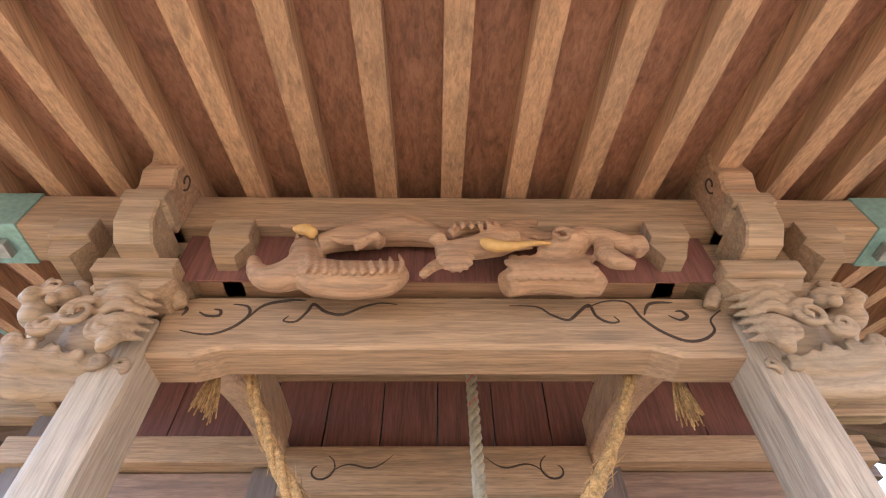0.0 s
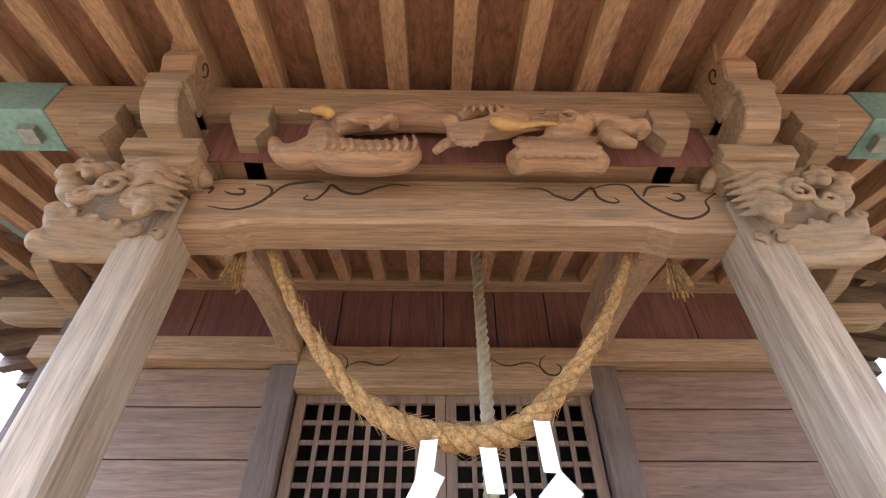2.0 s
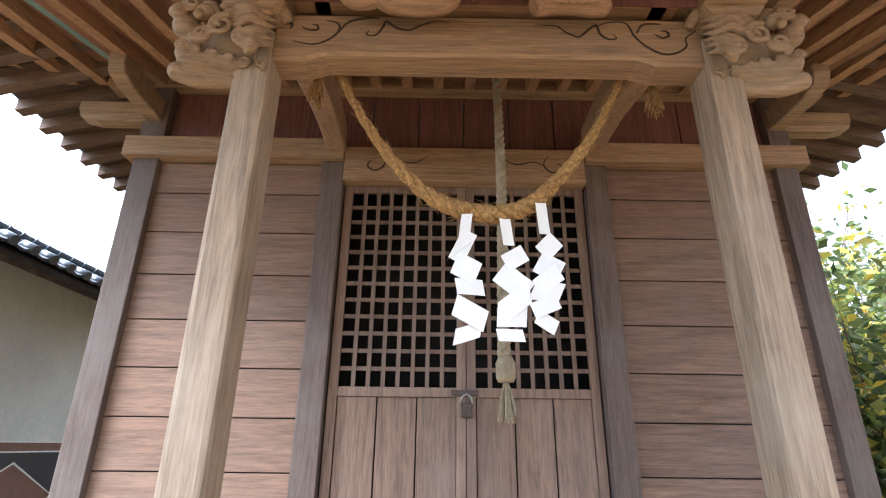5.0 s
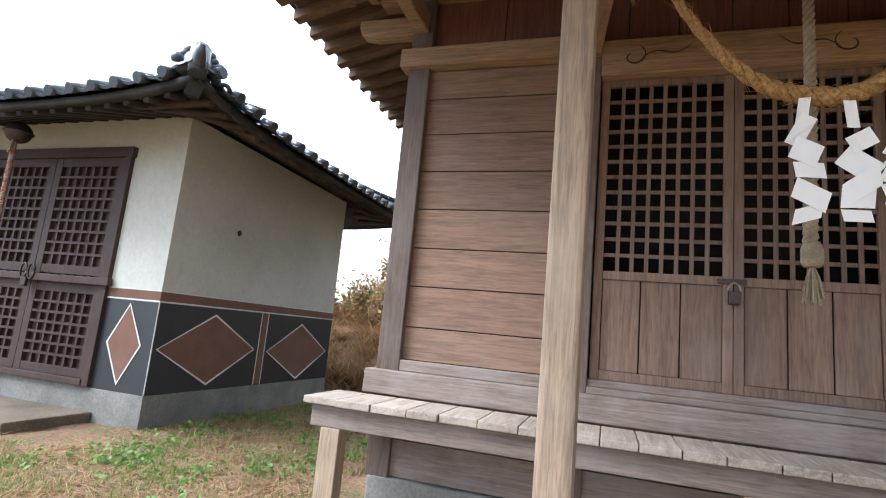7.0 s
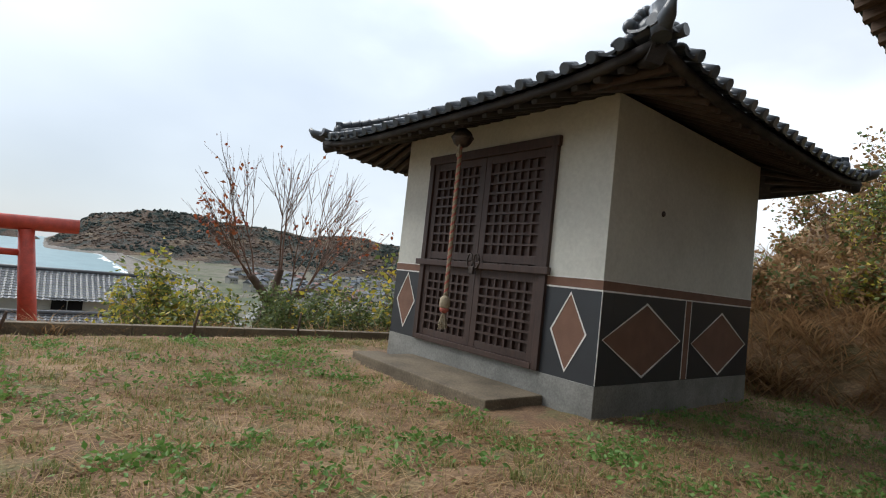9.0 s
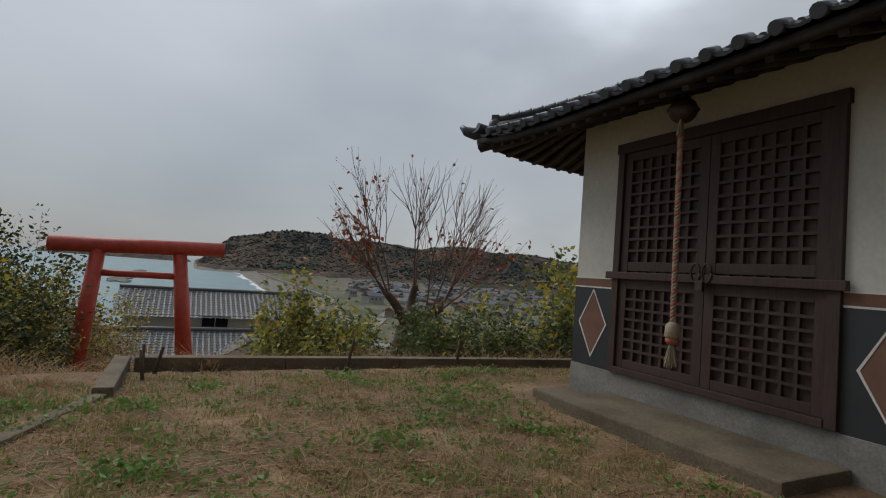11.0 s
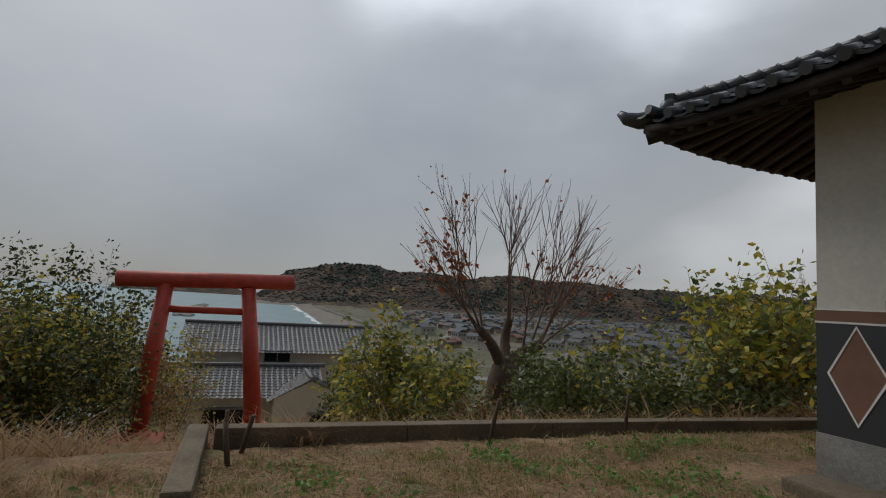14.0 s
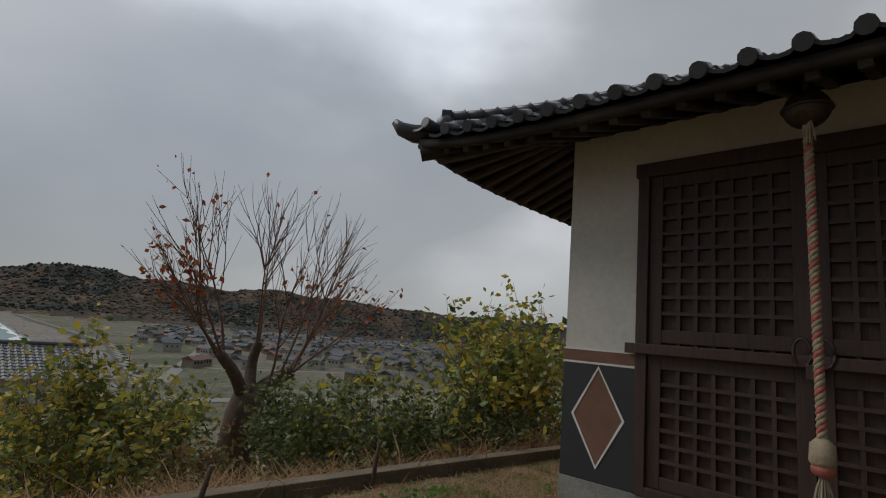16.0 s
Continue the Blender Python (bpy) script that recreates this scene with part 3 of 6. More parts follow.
def scroll(bm, cx, cz, y, s, flip=1, r=.006):
    """A carved cloud scroll with a trailing tendril, its groove shade drawn as dark bars."""
    pts = [(cx + flip * s * (.16 + .5 * u) * math.cos(5.2 * u + 2.2), y, cz + s * (.16 + .42 * u) * math.sin(5.2 * u + 2.2)) for u in np.linspace(0, 1, 24)]
    tube(bm, pts, [r * (.5 + math.sin(math.pi * u)) for u in np.linspace(0, 1, 24)], 6)
    pts = [(cx + flip * s * (.3 + 2.4 * u), y, cz + s * (-.25 + .75 * u + .22 * math.sin(6.5 * u))) for u in np.linspace(0, 1, 24)]
    tube(bm, pts, [r * (.3 + math.sin(math.pi * u)) for u in np.linspace(0, 1, 24)], 6)


door_beam = tagged(part("door_lintel", box(NB(), DL, DR, WY - .07, WY + .1, 3.07, 3.33, .012), wood_beam), "brown lintel over the doors carved with scrolls", "beam")
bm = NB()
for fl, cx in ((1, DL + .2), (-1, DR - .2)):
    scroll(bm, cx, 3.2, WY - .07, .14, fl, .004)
part("carved_scroll", bm, groove_shade, door_beam)
# red-brown panelling above the lintel
upper = thing("wall_south_upper", (0, WY + .04, 3.33), "red-brown boarding above the lintel", "wall", kind="structure")
for k in range(6):
    a = DL - .15 + k * (DR - DL + .3) / 6
    part("panel", box(NB(), a + .004, a + (DR - DL + .3) / 6 - .004, WY + .02, WY + .05, 3.33, 4.25, .004), wood_red, upper)
for x0, x1 in ((WL + .17, DL - .154), (DR + .154, WR - .15)):
    for k in range(2):
        w = (x1 - x0) / 2
        part("panel", box(NB(), x0 + k * w + .003, x0 + (k + 1) * w - .003, WY + .02, WY + .05, 3.376, 4.1, .004), wood_red, upper)
tagged(part("wall_plate", box(NB(), WL - .3, WR + .3, WY - .08, WY + .08, 3.80, 3.95, .01), wood_beam), "brown wall plate beam under the eaves", "beam")


# lattice doors
def lattice_door(x0, x1):
    ob = thing("door_1", ((x0 + x1) / 2, WY, 1.05), "brown wooden lattice door with boarded lower panels, closed", "door", "hall doors", "structure")
    y0, y1 = WY + .01, WY + .045
    for a, b in ((x0, x0 + .055), (x1 - .055, x1)):
        part("stile", box(NB(), a, b, y0, y1, 1.052, 3.068, .004), wood_door, ob)
    for a, b in ((1.052, 1.11), (1.69, 1.745), (3.02, 3.068)):
        part("rail", box(NB(), x0 + .056, x1 - .056, y0 + .002, y1 - .002, a, b, .004), wood_door, ob)
    n = 8
    for k in range(1, n):
        x = x0 + .055 + (x1 - x0 - .11) * k / n
        part("lattice_bar", box(NB(), x - .012, x + .012, y0 + .004, y1 - .016, 1.746, 3.019), wood_lattice, ob)
    for k in range(1, 12):
        z = 1.745 + 1.275 * k / 12
        part("lattice_bar", box(NB(), x0 + .056, x1 - .056, y0 + .012, y1 - .008, z - .012, z + .012), wood_lattice, ob)
    w = (x1 - x0 - .11) / 3
    for k in range(3):
        part("panel", box(NB(), x0 + .056 + k * w + .004, x0 + .056 + (k + 1) * w - .004, y0 + .014 + .004 * (k % 2), y1 - .006, 1.112, 1.688, .003), wood_door, ob)


MIDX = 0.055
lattice_door(DL + .01, MIDX - .002)
lattice_door(MIDX + .002, DR - .01)
lock = thing("padlock", (MIDX, WY - .02, 1.6), "rusty padlock hanging from a hasp on the doors", "padlock")
bm = NB()
tube(bm, [(MIDX + .035 * math.cos(a), WY - .012, 1.655 + .05 * math.sin(a)) for a in np.linspace(0, math.pi, 12)], .006, 6)
part("shackle", bm, metal_pale, lock)
part("body", box(NB(), MIDX - .032, MIDX + .032, WY - .03, WY + .006, 1.575, 1.655, .006), metal_dark, lock)
part("hasp", box(NB(), MIDX - .09, MIDX + .07, WY - .006, WY + .009, 1.70, 1.73, .003), metal_dark, lock)
# added sheet behind the lattice: its black stands in for interior shade
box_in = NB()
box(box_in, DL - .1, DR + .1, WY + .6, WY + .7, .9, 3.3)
tagged(part("hall_dark_sheet", box_in, dark_inside), "near-black sheet standing in for the unlit hall inside", "wall", kind="structure")

# side and back walls, floor; the side boards carry their shade in the colour
west = thing("wall_west", (WL, 4.6, 0), "west hall wall of horizontal boards, coloured for its shade", "wall", kind="structure")
east = thing("wall_east", (WR, 4.6, 0), "east hall wall of horizontal boards, coloured for its shade", "wall", kind="structure")
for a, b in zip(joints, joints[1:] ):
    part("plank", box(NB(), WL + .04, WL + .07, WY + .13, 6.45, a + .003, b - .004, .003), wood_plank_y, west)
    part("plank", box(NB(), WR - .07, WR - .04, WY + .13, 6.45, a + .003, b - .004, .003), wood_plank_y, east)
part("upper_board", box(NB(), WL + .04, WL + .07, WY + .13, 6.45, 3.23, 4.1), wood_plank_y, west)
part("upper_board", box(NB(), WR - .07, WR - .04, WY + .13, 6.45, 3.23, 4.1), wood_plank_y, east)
part("ground_sill", box(NB(), WL - .03, WL + .1, WY + .13, 6.5, .80, .96, .01), wood_sill, west)
part("ground_sill", box(NB(), WR - .1, WR + .03, WY + .13, 6.5, .80, .96, .01), wood_sill, east)
tagged(part("wall_north", box(NB(), WL, WR, 6.45, 6.55, .3, 4.1), wood_plank), "plain back wall of the hall", "wall", kind="structure")
tagged(part("floor", box(NB(), WL + .08, WR - .08, WY + .11, 6.44, .82, .9), wood_deck), "wooden hall floor", "floor", kind="structure")
for y in (4.7, 6.38):
    for x0 in (WL, WR - .15):
        tagged(part("wall_post", box(NB(), x0, x0 + .15, y, y + .15, .2, 4.0, .008), wood_wallpost), "weathered grey-brown timber corner post of the hall", "post")
base = thing("foundation_boards", (0, 3, 0), "weathered horizontal boards closing the space under the hall", "wall", kind="structure")
for k, (a, b) in enumerate(((.26, .5), (.51, .80))):
    part("board", box(NB(), WL + .1, WR - .1, WY - .02 + .012 * k, WY + .03 + .012 * k, a, b, .005), wood_sill, base)
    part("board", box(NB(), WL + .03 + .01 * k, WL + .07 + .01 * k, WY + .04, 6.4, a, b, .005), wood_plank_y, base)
part("footing", box(NB(), WL + .02, WR - .02, WY - .06, 6.5, -.2, .255, .015), concrete, base)

# veranda deck
deck = thing("veranda", (0, 2.6, 0), "low veranda of grey weathered deck boards on posts", "veranda")
x = WL - .24
k = 0
while x < WR + .2:
    w = random.uniform(.19, .235)
    part("deck_board", box(NB(), x, x + w - .006, 2.40 + random.uniform(-.012, .012), WY - .112, DECK - .045 + random.uniform(-.004, .003), DECK, .006), wood_deck, deck)
    x += w
part("front_beam", box(NB(), WL - .2, WR + .2, 2.46, 2.56, .61, DECK - .05, .008), wood_sill, deck)
for x in (WL - .12, -.0, WR + .0):
    part("deck_post", box(NB(), x, x + .13, 2.455, 2.57, -.05, .609, .008), wood_post, deck)

# ---- the porch ----
BY0, BY1 = 1.262, 1.43


def porch_post(x0, x1):
    ob = thing("porch_post", ((x0 + x1) / 2, 1.46, 0), "square weathered pale timber porch post on a stone", "post", "porch posts")
    bm = NB()
    box(bm, x0, x1, 1.375, 1.535, .08, 2.90, .022)
    part("shaft", bm, wood_post, ob)
    part("base_stone", box(NB(), x0 - .1, x1 + .1, 1.27, 1.64, -.1, .078, .02), concrete, ob)


porch_post(-.884, -.75)
porch_post(.876, 1.004)
# rainbow beam between the posts, with carved scrolls; dark bars paint their groove shade
PORCH = Vector((.005, .14, -.07))       # from the drawing of the porch to its place
bm = NB()
prism(bm, [(-.765, 2.845), (-.64, 2.845), (-.56, 2.872), (.62, 2.872), (.70, 2.845), (.905, 2.845), (.905, 3.035), (.82, 3.066), (-.68, 3.066), (-.765, 3.04)], "y", 1.25, 1.385, .012)
rainbow = tagged(part("rainbow_beam", bm, wood_beam), "heavy pale brown cross beam carved with scrolls", "beam")
for pts in (((-.735, 3.03), (-.70, 3.012), (-.705, 2.985)), ((-.69, 2.93), (-.608, 2.916), (-.55, 2.94), (-.515, 2.985), (-.525, 3.02), (-.57, 3.03)),
            ((-.515, 2.975), (-.48, 3.025), (-.41, 3.045), (-.36, 3.045)), ((-.66, 3.0), (-.634, 2.985), (-.60, 2.985), (-.60, 3.005), (-.62, 3.01)),
            ((-.40, 2.985), (-.41, 2.966), (-.375, 2.964), (-.35, 3.0), (-.335, 3.03), (-.295, 3.0), (-.246, 2.99), (-.19, 3.02), (-.14, 3.035), (-.09, 3.03)),
            ((.24, 3.026), (.32, 3.022), (.36, 2.99), (.405, 2.971), (.44, 3.0), (.477, 3.029), (.49, 2.985), (.52, 2.962), (.55, 2.966), (.54, 2.985)),
            ((.47, 3.02), (.53, 3.045), (.594, 3.04), (.62, 2.98), (.66, 2.93), (.717, 2.896), (.77, 2.9), (.814, 2.932), (.82, 2.975), (.877, 3.02)),
            ((.63, 2.99), (.66, 3.035), (.73, 3.04)), ((.70, 2.99), (.728, 2.972), (.755, 2.985), (.745, 3.005), (.725, 3.005))):
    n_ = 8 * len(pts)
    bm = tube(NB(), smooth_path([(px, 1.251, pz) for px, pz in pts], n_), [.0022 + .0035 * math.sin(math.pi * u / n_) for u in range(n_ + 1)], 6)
    part("carved_scroll", bm, groove_shade, rainbow)

# purlin above it, with copper-capped ends
purlin = thing("porch_purlin", (.06, 1.2, 3.3), "large brown purlin with copper-capped ends", "beam")
part("beam", box(NB(), -1.30, 1.45, 1.14, 1.295, 3.262, 3.42, .01), wood_beam, purlin)
for x0, x1 in ((-1.62, -1.285), (1.435, 1.76)):
    part("copper_cap", box(NB(), x0, x1, 1.134, 1.301, 3.256, 3.426, .006), copper, purlin, "green copper end cap")
    xc = x0 + .26 if x0 < 0 else x1 - .26
    part("bracket_plate", box(NB(), xc - .03, xc + .03, 1.19, 1.25, 3.225, 3.255, .004), metal_pale, purlin, "small white fitting under the cap")
tagged(part("carving_panel", box(NB(), -.745, .873, 1.321, 1.328, 2.99, 3.188), wood_red), "red-brown board behind the carved animals", "panel")
bracket_beam = tagged(part("bracket_beam", box(NB(), -.70, .80, 1.19, 1.30, 3.10, 3.26, .01), wood_carved_warm), "brown beam between purlin and cross beam", "beam")


def bracket(cx):
    ob = thing("bracket_set", (cx, 1.25, 2.97), "stacked wooden bracket arms and bearing blocks on the post", "bracket", "porch brackets")
    def block(x0, x1, y0, y1, z0, z1):
        bm = NB()
        box(bm, x0, x1, y0, y1, z0 + (z1 - z0) * .45, z1, .006)
        prism(bm, [(x0 + .03, z0), (x1 - .03, z0), (x1, z0 + (z1 - z0) * .45), (x0, z0 + (z1 - z0) * .45)], "y", y0 + .025, y1 - .025)
        part("bearing_block", bm, wood_carved, ob)
    block(cx - .115, cx + .115, 1.12, 1.38, 2.99, 3.09)
    bm = NB()
    prism(bm, [(cx - .27, 3.255), (cx - .27, 3.20), (cx - .22, 3.17), (cx - .17, 3.13), (cx - .10, 3.092), (cx + .10, 3.092), (cx + .17, 3.13), (cx + .22, 3.17), (cx + .27, 3.20), (cx + .27, 3.255)], "y", 1.20, 1.33, .006)
    part("arm", bm, wood_carved, ob)
    for dx in (-.235, .235):
        block(cx + dx - .06, cx + dx + .06, 1.10, 1.34, 3.10, 3.25)
    bm = NB()
    prism(bm, [(1.0, 3.21), (1.02, 3.13), (1.07, 3.09), (1.35, 3.09), (1.35, 3.21)], "x", cx - .055, cx + .055, .006)
    part("arm", bm, wood_carved, ob)
    block(cx - .065, cx + .065, 1.0, 1.13, 3.17, 3.26)
    # nose beam that carries the rafters
    bm = NB()
    prism(bm, [(.985, 3.51), (.975, 3.45), (1.0, 3.41), (.99, 3.35), (1.015, 3.30), (1.01, 3.262), (1.6, 3.262), (1.6, 3.56), (1.1, 3.50)], "x", cx - .055, cx + .055, .008)
    part("nose_beam", bm, wood_carved_warm, ob)
    # a thin dark bar on each cheek paints the shade of its groove
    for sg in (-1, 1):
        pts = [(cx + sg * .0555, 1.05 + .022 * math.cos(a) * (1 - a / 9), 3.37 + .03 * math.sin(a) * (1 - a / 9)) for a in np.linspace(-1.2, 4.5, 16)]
        part("carved_scroll", tube(NB(), pts, .0035, 6), groove_shade, ob)
    ob.location += PORCH


bracket(-.825)
bracket(.96)
for ob in (rainbow, purlin, bracket_beam):
    ob.location += PORCH


# curved tie beams from the posts back to the hall
def tie_beam(cx, turn):
    pts_lo, pts_hi = [], []
    for u in np.linspace(0, 1, 12):
        y = 1.536 + (WY - .06 - 1.536) * u
        z = 2.98 + .40 * u + .05 * math.sin(u * math.pi)
        pts_lo.append((y, z - .10))
        pts_hi.append((y, z + .11))
    bm = prism(NB(), pts_lo + pts_hi[::-1], "x", cx - .06, cx + .06, .01)
    for v in bm.verts:
        v.co.x += turn * (v.co.y - 1.54) / 1.4
    tagged(part("tie_beam", bm, wood_beam_y), "curved brown tie beam from porch post to hall", "beam", "porch tie beams")


tie_beam(-.70, -.13)
tie_beam(.76, .16)

# porch roof: rafters and boards rise towards the hall
def roof_z(y):
    return 3.428 + (y - 1.15) * .275


def slab(bm, x0, x1, y0, y1, zf, h):
    v = [bm.verts.new(p) for p in ((x0, y0, zf(y0)), (x1, y0, zf(y0)), (x1, y1, zf(y1)), (x0, y1, zf(y1)), (x0, y0, zf(y0) + h), (x1, y0, zf(y0) + h), (x1, y1, zf(y1) + h), (x0, y1, zf(y1) + h))]
    for f in ((3, 2, 1, 0), (4, 5, 6, 7), (0, 1, 5, 4), (1, 2, 6, 5), (2, 3, 7, 6), (3, 0, 4, 7)):
        bm.faces.new([v[i] for i in f])
    return bm


roof = thing("porch_roof", (.06, 1, 3.4), "porch roof of red-brown boards on square rafters, copper clad", "roof", kind="structure")
for k in range(-10, 11):
    x = .075 + .2185 * k
    part("rafter", slab(NB(), x - .035, x + .035, -.42, 2.75, roof_z, .085), wood_rafter, roof)
x = -2.32
while x < 2.4:
    part("board", slab(NB(), x + .002, min(x + .44, 2.5) - .002, -.46, 2.9, lambda y: roof_z(y) + .087, .02), wood_soffit, roof)
    x += .44
part("cladding", slab(NB(), -2.4, 2.55, -.55, 3.0, lambda y: roof_z(y) + .11, .09), copper, roof)
part("eave_board", box(NB(), -2.36, 2.5, -.50, -.43, roof_z(-.45) - .03, roof_z(-.45) + .105, .006), wood_beam, roof)
part("batten", box(NB(), -2.36, 2.5, .36, .43, roof_z(.4) + .05, roof_z(.4) + .11), wood_soffit, roof)
roof.location += PORCH

# hall eaves: side rafters run outwards, front rafters forwards
EL, EF = -3.22, 1.75


def side_z(x):
    return 3.97 - (-2.0 - x) * .25 if x < 0 else 3.97 - (x - 2.12) * .25


eaves = thing("hall_roof", (0, 4, 4), "hall roof with brown rafters under deep boarded eaves", "roof", kind="structure")
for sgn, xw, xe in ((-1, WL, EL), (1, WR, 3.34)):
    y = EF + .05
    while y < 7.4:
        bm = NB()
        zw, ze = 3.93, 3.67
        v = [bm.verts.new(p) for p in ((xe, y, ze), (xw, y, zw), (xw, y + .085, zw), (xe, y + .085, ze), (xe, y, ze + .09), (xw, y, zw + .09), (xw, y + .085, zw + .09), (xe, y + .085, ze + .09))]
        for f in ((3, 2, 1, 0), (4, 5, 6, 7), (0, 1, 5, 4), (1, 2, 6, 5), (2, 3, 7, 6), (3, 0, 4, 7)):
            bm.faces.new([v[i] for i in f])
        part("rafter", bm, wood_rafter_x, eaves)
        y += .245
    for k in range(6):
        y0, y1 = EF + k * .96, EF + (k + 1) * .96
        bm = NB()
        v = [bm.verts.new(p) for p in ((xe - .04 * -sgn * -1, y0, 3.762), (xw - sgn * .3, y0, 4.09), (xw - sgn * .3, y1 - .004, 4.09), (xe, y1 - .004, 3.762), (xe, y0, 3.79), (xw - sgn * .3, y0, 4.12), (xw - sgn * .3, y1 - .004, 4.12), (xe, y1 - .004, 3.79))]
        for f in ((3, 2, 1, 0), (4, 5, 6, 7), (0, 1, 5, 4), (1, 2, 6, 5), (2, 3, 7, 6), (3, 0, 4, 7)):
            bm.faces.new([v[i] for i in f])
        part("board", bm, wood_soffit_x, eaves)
    part("eave_beam", box(NB(), min(xw, xw + sgn * .0) - .02, max(xw, xw) + .02, 2.0, 6.9, 3.78, 3.925), wood_beam_y, eaves)
# front eaves either side of the porch
for x0, x1 in ((EL + .1, -2.36), (2.5, 3.24)):
    part("board", slab(NB(), x0, x1, EF, WY + .1, lambda y: 3.70 + (y - EF) * .2, .02), wood_soffit, eaves)
    x = x0 + .05
    while x < x1 - .08:
        part("rafter", slab(NB(), x, x + .08, EF + .02, WY, lambda y: 3.61 + (y - EF) * .2, .085), wood_rafter, eaves)
        x += .23
bm = NB()
a = [(EL - .05, EF - .05, 3.80), (3.39, EF - .05, 3.80), (3.39, 7.65, 3.80), (EL - .05, 7.65, 3.80)]
lo = [bm.verts.new(p) for p in a]
hi = [bm.verts.new((p[0], p[1], 3.87)) for p in a]
r0, r1 = bm.verts.new((-1.2, 4.7, 5.6)), bm.verts.new((1.3, 4.7, 5.6))
for i in range(4):
    bm.faces.new((lo[i], lo[(i + 1) % 4], hi[(i + 1) % 4], hi[i]))
bm.faces.new((hi[0], hi[1], r1, r0))
bm.faces.new((hi[1], hi[2], r1))
bm.faces.new((hi[2], hi[3], r0, r1))
bm.faces.new((hi[3], hi[0], r0))
part("cladding", bm, copper, eaves)
# corner bracket noses at the hall corners
for sx in (-1, 1):
    cx = WL + .08 if sx < 0 else WR - .08
    ob = thing("corner_bracket", (cx, WY, 3.4), "brown corner bracket arm with a curled nose", "bracket", "hall corner brackets")
    bm = prism(NB(), [(WY - .55, 3.62), (WY - .52, 3.55), (WY - .40, 3.52), (WY - .05, 3.52), (WY - .05, 3.68), (WY - .55, 3.68)], "x", cx - .055, cx + .055, .008)
    part("arm", bm, wood_carved, ob)
    bm = prism(NB(), [(cx + sx * .55, 3.62), (cx + sx * .52, 3.55), (cx + sx * .40, 3.52), (cx, 3.52), (cx, 3.68), (cx + sx * .55, 3.68)], "y", WY - .055, WY + .055, .008)
    part("arm", bm, wood_carved, ob)

# ---- the plastered storehouse shrine ----
KX0, KX1, KY0, KY1, KT = -8.68, -5.02, 3.70, 7.25, 3.30
kd0, kd1 = -8.04, -5.72        # door opening with frame
kura = thing("storehouse", (-7, 5.4, 0), "small plastered storehouse with dark stone dado and tiled roof", "storehouse")
part("front_wall", box(NB(), KX0, kd0, KY0, KY0 + .2, 1.40, KT), plaster, kura)
part("front_wall", box(NB(), kd1, KX1, KY0, KY0 + .2, 1.40, KT), plaster, kura)
part("front_wall", box(NB(), kd0, kd1, KY0, KY0 + .2, 2.94, KT), plaster, kura)
part("east_wall", box(NB(), KX1 - .2, KX1, KY0 + .2, KY1, 1.40, KT), plaster, kura)
part("west_wall", box(NB(), KX0, KX0 + .2, KY0 + .2, KY1, 1.40, KT), plaster, kura)
part("back_wall", box(NB(), KX0 + .2, KX1 - .2, KY1 - .2, KY1, 0.0, KT), plaster, kura)
e = .012
for x0, x1, y0, y1, z1 in ((KX0 - e, kd0, KY0 - e, KY0 + .2, .352), (kd1, KX1 + e, KY0 - e, KY0 + .2, .352), (kd0, kd1, KY0 - e, KY0 + .2, .36), (KX1 - .2, KX1 + e, KY0 + .2, KY1, .35), (KX0 - e, KX0 + .2, KY0 + .2, KY1, .35)):
    part("plinth", box(NB(), x0, x1, y0, y1, -.2, z1, .004), concrete, kura)
for nm, m_, z0, z1, d in (("dado", granite_dark, .352, 1.285, .006), ("brown_band", granite_brown, 1.30, 1.398, .010)):
    for x0, x1, y0, y1 in ((KX0 - d, kd0, KY0 - d, KY0 + .2), (kd1, KX1 + d, KY0 - d, KY0 + .2), (KX1 - .2, KX1 + d, KY0 + .201, KY1), (KX0 - d, KX0 + .2, KY0 + .201, KY1)):
        part(nm, box(NB(), x0, x1, y0, y1, z0, z1), m_, kura)
for z0, z1 in ((1.284, 1.301), (1.395, 1.408)):
    for x0, x1, y0, y1 in ((KX0 - .012, kd0, KY0 - .012, KY0 + .1), (kd1, KX1 + .012, KY0 - .012, KY0 + .1), (KX1 - .1, KX1 + .012, KY0 + .1, KY1), (KX0 - .012, KX0 + .1, KY0 + .1, KY1)):
        part("white_line", box(NB(), x0, x1, y0, y1, z0, z1), white_line, kura)


def diamond(c, hw, hh, face):
    """A brown diamond with a raised white border; face: 'y' front, 'x' side."""
    def ring(w, h, d):
        q = ((0, h), (w, 0), (0, -h), (-w, 0))
        if face == "y":
            return [(c[0] + a, KY0 - d, c[1] + b) for a, b in q]
        return [(face, c[0] + a, c[1] + b) for a, b in q] if d < .0075 else [(face + (.004 if face > -7 else -.004), c[0] + a, c[1] + b) for a, b in q]
    bm = NB()
    vi = [bm.verts.new(p) for p in ring(hw - .02, hh - .025, .007)]
    bm.faces.new(vi)
    ob = part("brown_diamond", bm, granite_brown, kura)
    bm = NB()
    o, i, o2 = ring(hw, hh, .012), ring(hw - .022, hh - .026, .012), ring(hw, hh, .0)
    vo, vn, vb = [bm.verts.new(p) for p in o], [bm.verts.new(p) for p in i], [bm.verts.new(p) for p in ring(hw - .022, hh - .026, .0065)]
    for k in range(4):
        bm.faces.new((vo[k], vo[(k + 1) % 4], vn[(k + 1) % 4], vn[k]))
        bm.faces.new((vn[k], vn[(k + 1) % 4], vb[(k + 1) % 4], vb[k]))
    part("white_border", bm, white_line, kura)


